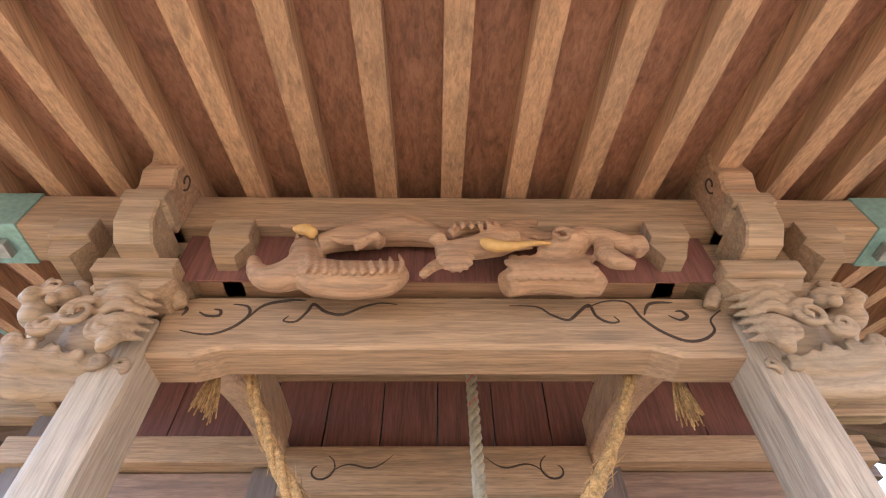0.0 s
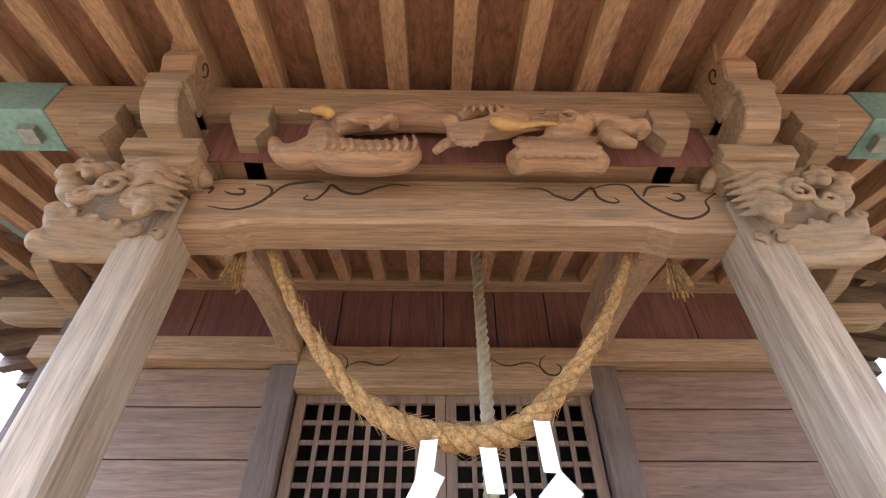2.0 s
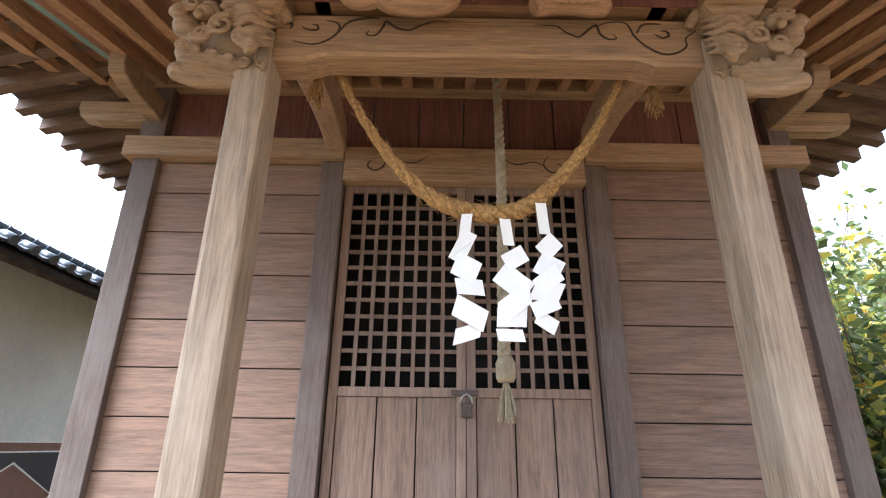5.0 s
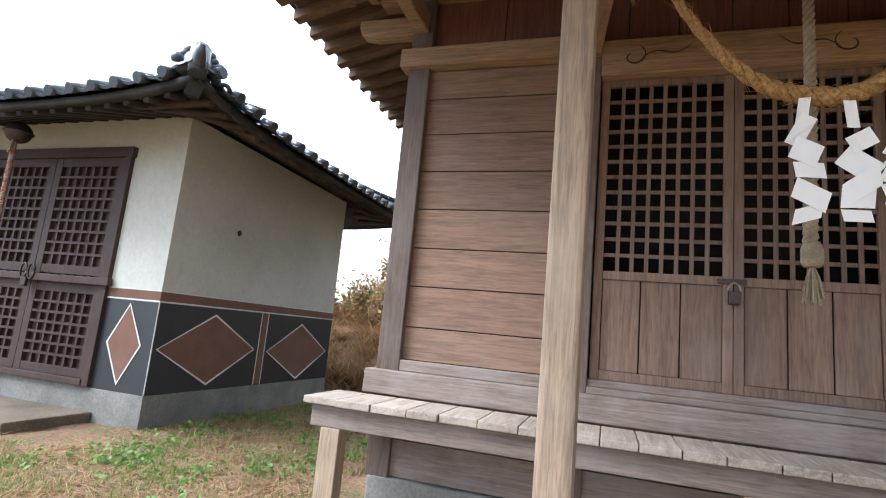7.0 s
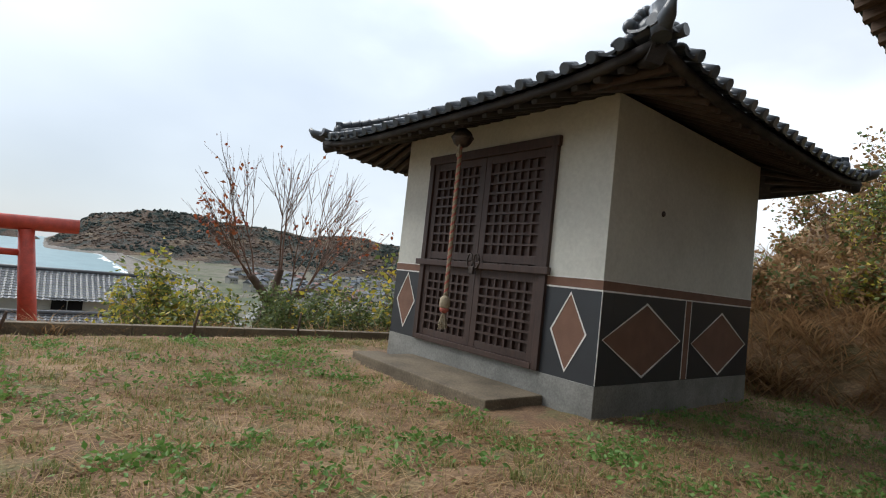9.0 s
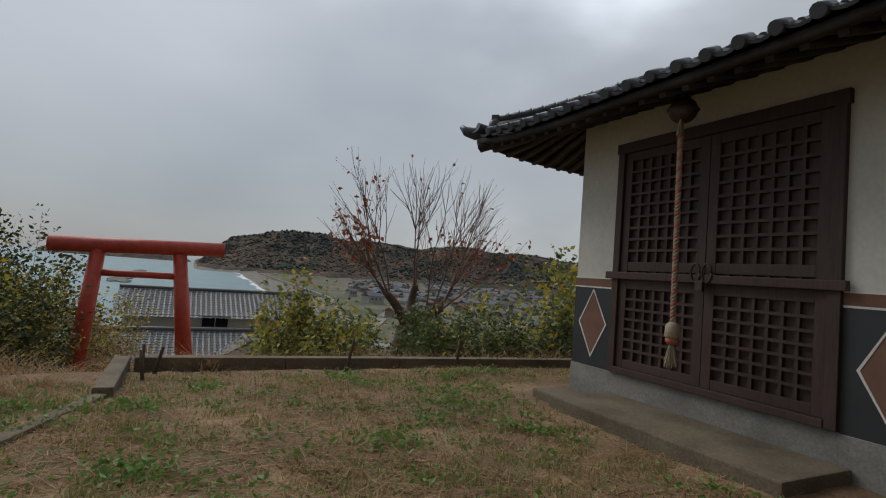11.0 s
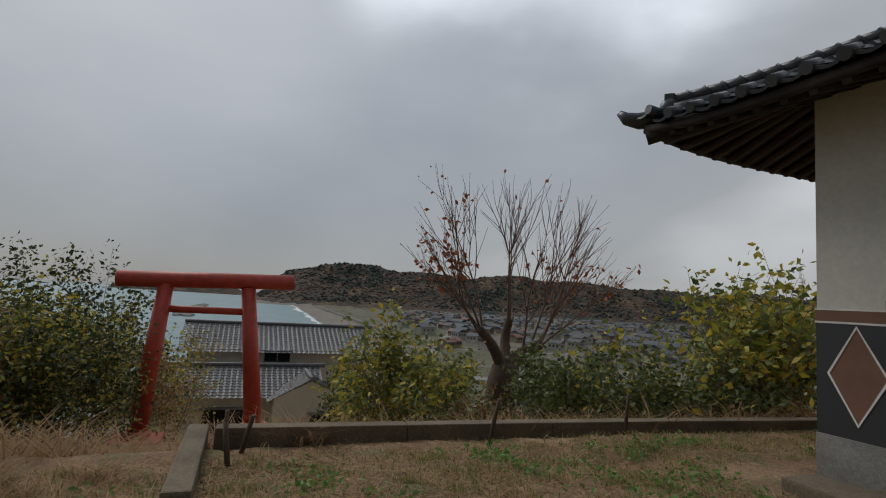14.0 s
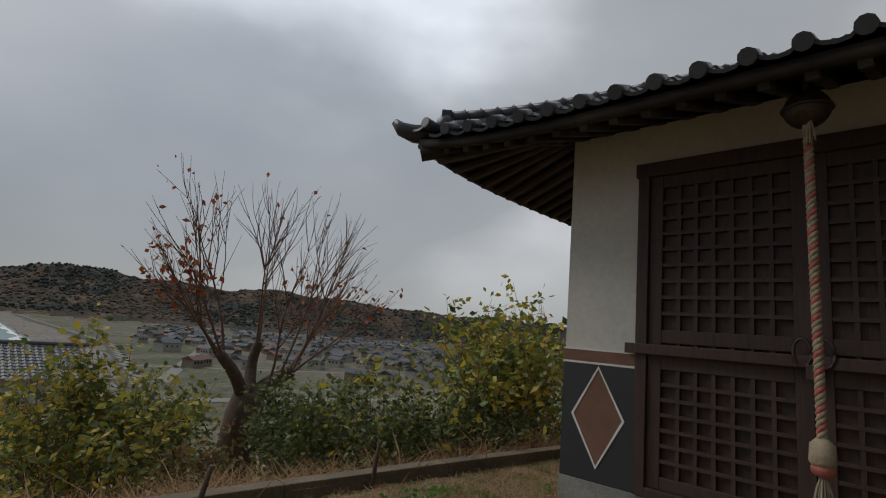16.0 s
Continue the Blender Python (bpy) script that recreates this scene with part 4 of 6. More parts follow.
diamond((-5.385, .835), .235, .42, "y")
diamond((-8.36, .865), .235, .41, "y")
for xf in (KX1 + .0085, KX0 - .0085):
    diamond((4.53, .81), .79, .405, xf)
    diamond((6.36, .78), .79, .405, xf)
for y in (5.39, 5.53):
    part("white_line", box(NB(), KX1, KX1 + .011, y - .006, y + .006, .36, 1.284), white_line, kura)
part("brown_strip", box(NB(), KX1, KX1 + .009, 5.40, 5.52, .36, 1.284), granite_brown, kura)
part("white_line", box(NB(), KX1 + .006, KX1 + .0125, KY0 - .0125, KY0 - .002, .36, 1.284), white_line, kura)

part("vent_plug", ball(NB(), (KX1 + .005, 4.71, 2.22), .035, (.5, 1, 1), 10), metal_dark, kura)

# its doors
frame_ob = thing("storehouse_door_frame", (-6.88, KY0, .36), "dark brown timber frame round the storehouse doors", "door frame")
part("jamb", box(NB(), kd0, kd0 + .09, KY0 - .05, KY0 + .12, .362, 2.94, .006), wood_kura, frame_ob)
part("jamb", box(NB(), kd1 - .09, kd1, KY0 - .05, KY0 + .12, .362, 2.94, .006), wood_kura, frame_ob)
part("head", box(NB(), kd0 - .02, kd1 + .02, KY0 - .055, KY0 + .12, 2.84, 2.955, .006), wood_kura, frame_ob)
part("sill", box(NB(), kd0 + .091, kd1 - .091, KY0 - .06, KY0 + .12, .362, .43, .006), wood_kura, frame_ob)


def kura_door(x0, x1):
    ob = thing("storehouse_door", ((x0 + x1) / 2, KY0, .43), "dark brown wooden lattice door with iron fittings, closed", "door", "storehouse doors")
    y0, y1 = KY0 - .02, KY0 + .04
    for a, b in ((x0, x0 + .10), (x1 - .10, x1)):
        part("stile", box(NB(), a, b, y0, y1, .432, 2.838, .005), wood_kura, ob)
    for a, b in ((.432, .52), (1.30, 1.42), (1.50, 1.60), (2.74, 2.838)):
        part("rail", box(NB(), x0 + .101, x1 - .101, y0 + .003, y1 - .002, a, b, .005), wood_kura, ob)
    part("board", box(NB(), x0 + .1, x1 - .1, y1 - .012, y1 - .003, .52, 2.74), wood_kura, ob)
    w = x1 - x0 - .2
    for k in range(1, 7):
        x = x0 + .1 + w * k / 7
        for a, b in ((.521, 1.299), (1.421, 1.499), (1.601, 2.739)):
            part("lattice_bar", box(NB(), x - .014, x + .014, y0 + .008, y1 - .013, a, b), wood_kura, ob)
    for k in range(1, 7):
        z = .52 + .78 * k / 7
        part("lattice_bar", box(NB(), x0 + .101, x1 - .101, y0 + .004, y1 - .016, z - .014, z + .014), wood_kura, ob)
    for k in range(1, 9):
        z = 1.60 + 1.14 * k / 9
        part("lattice_bar", box(NB(), x0 + .101, x1 - .101, y0 + .004, y1 - .016, z - .014, z + .014), wood_kura, ob)
    return ob


KM = (kd0 + kd1) / 2
kura_door(kd0 + .092, KM - .003)
kura_door(KM + .003, kd1 - .092)
bar = thing("door_bar", (KM, KY0 - .06, 1.45), "dark wooden bar across the storehouse doors with iron staples", "door bar")
part("bar", box(NB(), kd0 - .07, kd1 + .05, KY0 - .085, KY0 - .025, 1.405, 1.485, .008), wood_kura, bar)
bm = NB()
for dx in (-.05, .07):
    tube(bm, [(KM + dx + .05 * math.cos(a), KY0 - .09, 1.50 + .09 * math.sin(a)) for a in np.linspace(0, 2 * math.pi, 14)], .011, 6)
part("ring", bm, metal_dark, bar)
part("padlock_body", box(NB(), KM - .03, KM + .05, KY0 - .12, KY0 - .085, 1.33, 1.43, .008), metal_dark, bar)
tagged(part("stone_step", box(NB(), -8.02, -5.62, 2.84, KY0 - .015, -.12, .125, .02), concrete_old), "low worn stone step before the storehouse doors", "step")

tagged(part("stone_block", box(NB(), -8.50, -8.06, 2.98, 3.42, -.1, .085, .025), concrete_old), "small flat stone beside the storehouse step", "stone")

# storehouse roof: hipped, grey pantiles
EX0, EX1, EY0, EY1 = -9.85, -4.05, 2.72, 8.25
AX, AY = (EX0 + EX1) / 2, (EY0 + EY1) / 2
SL = .40


def lift(u, n=6):
    """The upward sweep of the eaves towards the corners, u from 0 to 1 along an eave."""
    return .17 * abs(2 * u - 1) ** 4


def kura_z(x, y):
    d = min(x - EX0, EX1 - x, y - EY0, EY1 - y)
    ux, uy = (x - EX0) / (EX1 - EX0), (y - EY0) / (EY1 - EY0)
    near_edge = max(0, 1 - d / 1.6)
    up = lift(ux) if min(y - EY0, EY1 - y) <= min(x - EX0, EX1 - x) else lift(uy)
    return 3.10 + SL * d + .02 * d * d + up * near_edge


kroof = thing("storehouse_roof", (AX, AY, 3.2), "hipped roof of dark grey glazed pantiles with brown eaves", "roof")
n = 36
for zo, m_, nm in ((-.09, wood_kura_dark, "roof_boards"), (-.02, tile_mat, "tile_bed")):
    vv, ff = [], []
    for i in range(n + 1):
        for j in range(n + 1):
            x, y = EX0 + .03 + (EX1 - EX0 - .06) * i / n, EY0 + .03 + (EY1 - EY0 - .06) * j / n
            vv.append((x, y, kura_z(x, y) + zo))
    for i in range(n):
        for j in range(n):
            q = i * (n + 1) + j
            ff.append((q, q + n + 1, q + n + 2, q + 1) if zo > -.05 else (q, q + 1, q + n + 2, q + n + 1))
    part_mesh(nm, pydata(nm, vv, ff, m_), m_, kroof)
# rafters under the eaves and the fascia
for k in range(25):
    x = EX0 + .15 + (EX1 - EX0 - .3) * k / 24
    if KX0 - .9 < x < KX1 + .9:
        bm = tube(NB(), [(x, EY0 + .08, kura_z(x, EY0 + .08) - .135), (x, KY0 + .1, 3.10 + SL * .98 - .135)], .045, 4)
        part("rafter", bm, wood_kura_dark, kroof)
for k in range(23):
    y = EY0 + .3 + (EY1 - EY0 - .6) * k / 22
    for xe, xw in ((EX0 + .08, KX0 + .1), (EX1 - .08, KX1 - .1)):
        bm = tube(NB(), [(xe, y, kura_z(xe, y) - .135), (xw, y, kura_z(xw, y) - .135)], .045, 4)
        part("rafter", bm, wood_kura_raft, kroof)
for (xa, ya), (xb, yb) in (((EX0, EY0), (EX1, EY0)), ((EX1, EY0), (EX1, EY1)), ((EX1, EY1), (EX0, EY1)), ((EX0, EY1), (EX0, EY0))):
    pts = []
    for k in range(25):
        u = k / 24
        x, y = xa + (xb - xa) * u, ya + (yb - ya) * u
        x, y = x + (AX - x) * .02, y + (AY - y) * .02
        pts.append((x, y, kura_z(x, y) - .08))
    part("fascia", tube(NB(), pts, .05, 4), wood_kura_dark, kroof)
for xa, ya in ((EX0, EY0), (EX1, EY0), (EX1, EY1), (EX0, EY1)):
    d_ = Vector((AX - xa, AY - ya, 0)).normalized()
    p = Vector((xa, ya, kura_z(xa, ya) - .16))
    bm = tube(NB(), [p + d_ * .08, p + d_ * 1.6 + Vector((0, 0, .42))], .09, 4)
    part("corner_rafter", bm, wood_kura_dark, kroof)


def pantile():
    """One S-shaped tile: 0.27 wide, 0.30 long, laid towards +y."""
    vv, ff = [], []
    prof = [(-.135, .0), (-.10, -.018), (-.04, -.03), (.02, -.022), (.055, .012), (.085, .038), (.115, .034), (.137, .004)]
    for yy, zz in ((-.15, .030), (.15, .004)):
        for px, pz in prof:
            vv.append((px, yy, pz + zz))
    for px, pz in prof:
        vv.append((px, -.15, pz + .005))
    k = len(prof)
    for i in range(k - 1):
        ff.append((i, i + 1, k + i + 1, k + i))
        ff.append((i + 1, i, 2 * k + i, 2 * k + i + 1))
    return pydata("tile", vv, ff, tile_mat)


tile = pantile()
cap = NB()
tube(cap, [(.085, -.175, .03), (.085, -.02, .035)], [.052, .05], 10)
capm = bpy.data.meshes.new("eave_tile_end")
cap.to_mesh(capm)
cap.free()
capm.materials.append(tile_mat)
joined_v, joined_f = [], []
tv = [v.co.copy() for v in tile.vertices]
tf = [tuple(p.vertices) for p in tile.polygons]


def lay(side):
    """Tiles of one slope: columns along the eave, courses up the slope."""
    along = (EX1 - EX0) if side in "sn" else (EY1 - EY0)
    deep = (AY - EY0) if side in "sn" else (AX - EX0)
    cols = int(along / .262)
    for r in range(int(deep / .25)):
        dd = .10 + r * .25
        for c in range(cols):
            s = (c + .5) * along / cols
            if s < dd - .1 or s > along - dd + .1:
                continue
            x, y, rz = {"s": (EX0 + s, EY0 + dd, 0), "e": (EX1 - dd, EY0 + s, 90), "n": (EX1 - s, EY1 - dd, 180), "w": (EX0 + dd, EY1 - s, -90)}[side]
            dirn = Vector((0, 1, 0)) if side == "s" else Vector((-1, 0, 0)) if side == "e" else Vector((0, -1, 0)) if side == "n" else Vector((1, 0, 0))
            q = Vector((x, y, 0)) + dirn * .2
            slope = math.degrees(math.atan((kura_z(q.x, q.y) - kura_z(x, y)) / .2)) if r < 3 else math.degrees(math.atan(SL + .1))
            m_ = pose(x, y, kura_z(x, y) + .015) @ pose(0, 0, 0, 0, 0, rz) @ pose(0, 0, 0, slope)
            if side in "sw" or r < 1:
                ob = part_mesh("tile", tile, None, kroof)
                ob.matrix_basis = m_
                if r == 0:
                    ob = part_mesh("eave_tile_end", capm, None, kroof)
                    ob.matrix_basis = m_
            else:
                b0 = len(joined_v)
                joined_v.extend((m_ @ v)[:] for v in tv)
                joined_f.extend(tuple(b0 + i for i in f) for f in tf)


for sd in "swen":
    lay(sd)
rest = part_mesh("tiles", pydata("tiles", joined_v, joined_f, tile_mat), None, kroof)
rest["kind"] = "stuff"
# hip ridges and corner ornaments
for xa, ya, big in ((EX0, EY0, 0), (EX1, EY0, 1), (EX1, EY1, 0), (EX0, EY1, 0)):
    pts = []
    for k in range(24):
        u = .085 + .9 * k / 23
        x, y = xa + (AX - xa) * u, ya + (AY - ya) * u
        pts.append(Vector((x, y, kura_z(x, y))))
    bm = NB()
    tube(bm, [p + Vector((0, 0, .07)) for p in pts], .10, 6)
    part("ridge_course", bm, tile_mat, kroof)
    bm = NB()
    for a, b in zip(pts, pts[1:]):
        tube(bm, [a + Vector((0, 0, .185)), a.lerp(b, .9) + Vector((0, 0, .185)), a.lerp(b, .9) + Vector((0, 0, .185)), b + Vector((0, 0, .19))], [.062, .062, .075, .075], 8)
    part("ridge_tile", bm, tile_mat, kroof)
    d_ = Vector((xa - AX, ya - AY, 0)).normalized()
    s_ = Vector((-d_.y, d_.x, 0))
    p0 = pts[0] + d_ * .04 - Vector((0, 0, .07 if big else 0))
    bm = NB()
    if big:
        tube(bm, [p0 + d_ * .30 + Vector((0, 0, -.02)), p0 + d_ * .26 + Vector((0, 0, .12)), p0 + d_ * .20 + Vector((0, 0, .24)), p0 + d_ * .1 + Vector((0, 0, .28))], [.075, .085, .085, .06], 12)
        for k in range(9):
            a = math.pi * (k / 8)
            c = p0 + s_ * (.13 * math.cos(a)) + Vector((0, 0, .20 + .14 * math.sin(a)))
            ball(bm, c, .05, (1, 1, 1), 10)
        for sg in (-1, 1):
            ball(bm, p0 + s_ * (.17 * sg) + Vector((0, 0, .20)), .06, seg=12)
            ball(bm, p0 + s_ * (.16 * sg) + Vector((0, 0, .10)), .05, seg=12)
            tube(bm, [p0 + s_ * (sg * (.24 + .05 * math.cos(t_))) + Vector((0, 0, .03 + .05 * math.sin(t_))) for t_ in np.linspace(0, 5, 12)], .022, 6)
        ball(bm, p0 + Vector((0, 0, .17)), .13, (1, 1, .95), 14)
    else:
        ball(bm, p0 + Vector((0, 0, .10)), .10, (1, 1, 1.2), 12)
        box(bm, -.05, .05, -.07, .07, 0, .24, .012, Matrix.Translation(p0) @ Matrix.Rotation(math.atan2(d_.y, d_.x), 4, 'Z'))
    part("ridge_ornament", bm, tile_mat, kroof, "grey ornamental ridge-end tile")
    tip = Vector((xa, ya, kura_z(xa, ya)))
    bm = NB()
    tube(bm, [tip - d_ * .25 + Vector((0, 0, .03)), tip + Vector((0, 0, .02)), tip + d_ * .13 + Vector((0, 0, .06)), tip + d_ * .2 + Vector((0, 0, .13))], [.10, .09, .07, .035], 8, flat=.6)
    part("corner_tile", bm, tile_mat, kroof)

# ---- curb, path edge, torii ----
curb = thing("curb", (-10.9, 2, 0), "low weathered concrete curb round the terrace", "curb", kind="structure")
cp = [(-10.32, -1.14), (-10.24, .5), (-10.16, 2.0), (-10.03, 3.8), (-9.87, 5.5), (-9.6, 7.5), (-9.25, 9.2)]
for a, b in zip(cp, cp[1:]):
    d_ = Vector((b[0] - a[0], b[1] - a[1], 0))
    m_ = Matrix.Translation((*a, 0)) @ Matrix.Rotation(math.atan2(d_.y, d_.x), 4, 'Z')
    part("curb_block", box(NB(), .006, d_.length, -.0, .16, -.35, .13, .012, m_), concrete_old, curb)
for a, b, w in (((-9.0, -1.28), (-10.62, -1.27), .17), ((-7.2, -1.95), (-9.0, -1.29), .12)):
    d_ = Vector((b[0] - a[0], b[1] - a[1], 0))
    m_ = Matrix.Translation((*a, 0)) @ Matrix.Rotation(math.atan2(d_.y, d_.x), 4, 'Z')
    part("curb_block", box(NB(), 0, d_.length, -w / 2, w / 2, -.35, .10 if w > .15 else .05, .02, m_), concrete_old, curb)

torii = thing("torii_gate", (-22.8, -1.9, -3.1), "red painted torii gate with round pillars on plinths", "torii gate")
for (yb, zb), yt in (((-3.45, -3.12), -3.10), ((-.31, -3.0), -.83)):
    bm = NB()
    tube(bm, [(-22.8, yb, zb), (-22.8, yt, 1.32)], [.27, .21], 18)
    part("pillar", bm, red_paint, torii)
    bm = NB()
    tube(bm, [(-22.8, yb, zb - .05), (-22.8, yb, zb + .24)], [.40, .37], 18)
    part("pillar_collar", bm, red_paint, torii)
    part("plinth", box(NB(), -23.4, -22.2, yb - .65, yb + .65, zb - .6, zb + .02, .02), red_paint, torii)
part("top_beam", tube(NB(), [(-22.8, -4.38, 1.38), (-22.8, .5, 1.57)], .235, 20), red_paint, torii)
part("tie_beam", tube(NB(), [(-22.8, -3.25, .58), (-22.8, -.68, .58)], .105, 14), red_paint, torii)


# ---- ropes and paper on the porch ----
def strands(path, radius, turns, count=3, n=7):
    """The strands of a laid rope along a path; radius: a function of 0..1."""
    res = []
    for s in range(count):
        bm = NB()
        pts, rr, up = [], [], None
        for i, p in enumerate(path):
            u = i / (len(path) - 1)
            d = (path[min(i + 1, len(path) - 1)] - path[max(i - 1, 0)]).normalized()
            if up is None:
                up = d.orthogonal().normalized()
            up = (up - d * up.dot(d)).normalized()
            a = 2 * math.pi * (turns * u + s / count)
            r = radius(u)
            pts.append(p + (up * math.cos(a) + d.cross(up) * math.sin(a)) * r * .52)
            rr.append(r * .56)
        res.append(tube(bm, pts, rr, n))
    return res


def tassel(bm, p, length, spread, n, seed, r=.0022):
    g = random.Random(seed)
    for _ in range(n):
        a, q = g.uniform(0, 6.28), g.random()
        dx, dy = math.cos(a) * spread * q, math.sin(a) * spread * q
        l = length * g.uniform(.75, 1.1)
        tube(bm, [(p[0], p[1], p[2]), (p[0] + dx * .6, p[1] + dy * .6, p[2] - l * .5), (p[0] + dx, p[1] + dy, p[2] - l)], r, 4, False)
    return bm


RY = 1.56
shime = thing("straw_rope", (.05, RY, 2.25), "thick twisted golden straw rope hung in a curve", "straw rope")
rp = smooth_path([(-0.629, RY - .02, 3.037), (-0.581, RY, 2.948), (-0.465, RY, 2.710), (-0.339, RY, 2.502), (-0.202, RY, 2.338), (-0.086, RY, 2.259), (0.009, RY, 2.233), (0.115, RY, 2.227), (0.220, RY, 2.264), (0.315, RY, 2.354), (0.421, RY, 2.481), (0.526, RY, 2.649), (0.621, RY, 2.845), (0.690, RY - .02, 3.037)], 150)
for bm in strands(rp, lambda u: .013 + .021 * math.sin(math.pi * u) ** 2, 10, 3, 9):
    part("strand", bm, straw, shime)
bm = NB()
g = random.Random(8)
for _ in range(700):
    i = g.randrange(2, len(rp) - 2)
    u = i / len(rp)
    d = Vector((g.gauss(0, 1), g.gauss(0, 1), g.gauss(0, 1))).normalized()
    p = rp[i] + d * (.013 + .019 * math.sin(math.pi * u) ** 2)
    q = p + (d * .5 + (rp[i + 1] - rp[i - 1]).normalized() * g.choice((-1, 1))) * g.uniform(.02, .055)
    tube(bm, [p, q], [.0013, .0006], 3, False)
stray = part("stray_straw", bm, straw, shime)
stray["kind"] = "stuff"
for k, (x, z, l) in enumerate(((-.615, 2.90, .19), (.745, 2.885, .20))):
    bm = NB()
    tube(bm, [(x, RY, z + .05), (x, RY, z), (x + .004, RY, z - .05)], [.012, .022, .024], 10)
    tassel(bm, (x, RY, z - .04), l * .8, .045, 60, k)
    part("tassel", bm, straw, shime, "tied tassel of cut straw")
bm = NB()
tassel(bm, (-.69, RY, 2.95), .13, .03, 26, 9, .0016)
part("loose_ends", bm, hemp, shime)

bell_rope = thing("bell_rope", (.178, 2.08, 1.5), "pale twisted bell rope with reddish top and frayed end", "rope")
bp = [Vector((.178 + .006 * math.sin(z * 3), 2.08, z)) for z in np.linspace(3.72, 1.78, 110)]
for k, bm in enumerate(strands(bp, lambda u: .020 + .010 * u, 17, 3, 8)):
    part("strand", bm, hemp, bell_rope)
for bm in strands([p for p in bp if p.z > 2.95], lambda u: .0215, 7, 5, 5)[:1]:
    part("red_strand", bm, hemp_red, bell_rope)
bm = NB()
tube(bm, [(.178, 2.08, 1.79), (.178, 2.08, 1.76), (.178, 2.08, 1.70), (.178, 2.08, 1.68)], [.03, .043, .043, .034], 12)
part("binding", bm, hemp, bell_rope)
part("frayed_end", tassel(NB(), (.178, 2.08, 1.70), .17, .045, 80, 12, .004), hemp, bell_rope)


def paper_streamer(folds):
    """A zigzag streamer; each fold: left x, left z, right x, right z, drop."""
    ob = thing("paper_streamer", (folds[0][0], RY, folds[0][1]), "white folded zigzag paper streamer on the straw rope", "paper streamer", "paper streamers on the straw rope")
    for k, (xa, za, xb, zb, drop, slip) in enumerate(folds):
        bm = NB()
        y = RY - .045 - .009 * (k % 2) - .002 * k
        n_ = 4
        grid = []
        for layer in (0, .0012):
            grid.append([[bm.verts.new((xa + (xb - xa) * i / n_ + slip * j, y + layer + .006 * math.sin(2.2 * i / n_ + k) + .004 * j, za + (zb - za) * i / n_ - drop * j)) for j in (0, 1)] for i in range(n_ + 1)])
        for i in range(n_):
            a, b = grid
            bm.faces.new((a[i][0], a[i][1], a[i + 1][1], a[i + 1][0]))
            bm.faces.new((b[i][0], b[i + 1][0], b[i + 1][1], b[i][1]))
            for j in (0, 1):
                bm.faces.new((a[i][j], a[i + 1][j], b[i + 1][j], b[i][j]))
        for i in (0, n_):
            bm.faces.new((grid[0][i][0], grid[1][i][0], grid[1][i][1], grid[0][i][1]))
        part("fold", bm, paper, ob)
    ob.location.z -= .045


paper_streamer(((-.035, 2.25, .005, 2.255, .10, -.012), (-.085, 2.075, .012, 2.15, .0, .0), (-.082, 2.085, -.03, 2.19, .025, .05), (-.045, 2.10, .035, 2.055, .075, -.03), (-.06, 2.005, .035, 2.0, .055, .01), (-.05, 1.945, .055, 1.89, .07, -.02), (-.055, 1.83, .035, 1.86, .055, -.01)))
paper_streamer(((.10, 2.235, .14, 2.235, .10, .012), (.10, 2.09, .17, 2.13, .055, .03), (.12, 2.07, .215, 1.99, .065, -.05), (.085, 1.92, .19, 2.0, .08, .01), (.085, 1.91, .185, 1.91, .07, -.005), (.075, 1.83, .165, 1.83, .04, .01)))
paper_streamer(((.232, 2.30, .272, 2.30, .12, .01), (.222, 2.125, .275, 2.18, .05, .045), (.25, 2.11, .325, 2.065, .07, -.04), (.205, 2.0, .285, 2.06, .055, .03), (.22, 2.0, .32, 1.99, .065, -.03), (.19, 1.915, .28, 1.955, .05, .02), (.225, 1.90, .29, 1.86, .045, -.02)))


# ---- carvings ----
def remeshed(bm, name, material, voxel, label, category, group=""):
    ob = part(name, bm, material)
    md = ob.modifiers.new("carve", 'REMESH')
    md.mode, md.voxel_size, md.use_smooth_shade = 'VOXEL', voxel, True
    sm = ob.modifiers.new("soften", 'SMOOTH')
    sm.factor, sm.iterations = .5, 1
    return tagged(ob, label, category, group)


def curl(bm, c, r, dirn, w=.012, turns=1.6, plane="xz"):
    pts, rr = [], []
    for k in range(22):
        u = k / 21
        a = dirn + turns * 2 * math.pi * u
        q = r * (1 - .85 * u)
        pts.append((c[0] + q * math.cos(a), c[1] - .012 * u, c[2] + q * math.sin(a)))
        rr.append(w * (1 - .5 * u))
    tube(bm, pts, rr, 7)


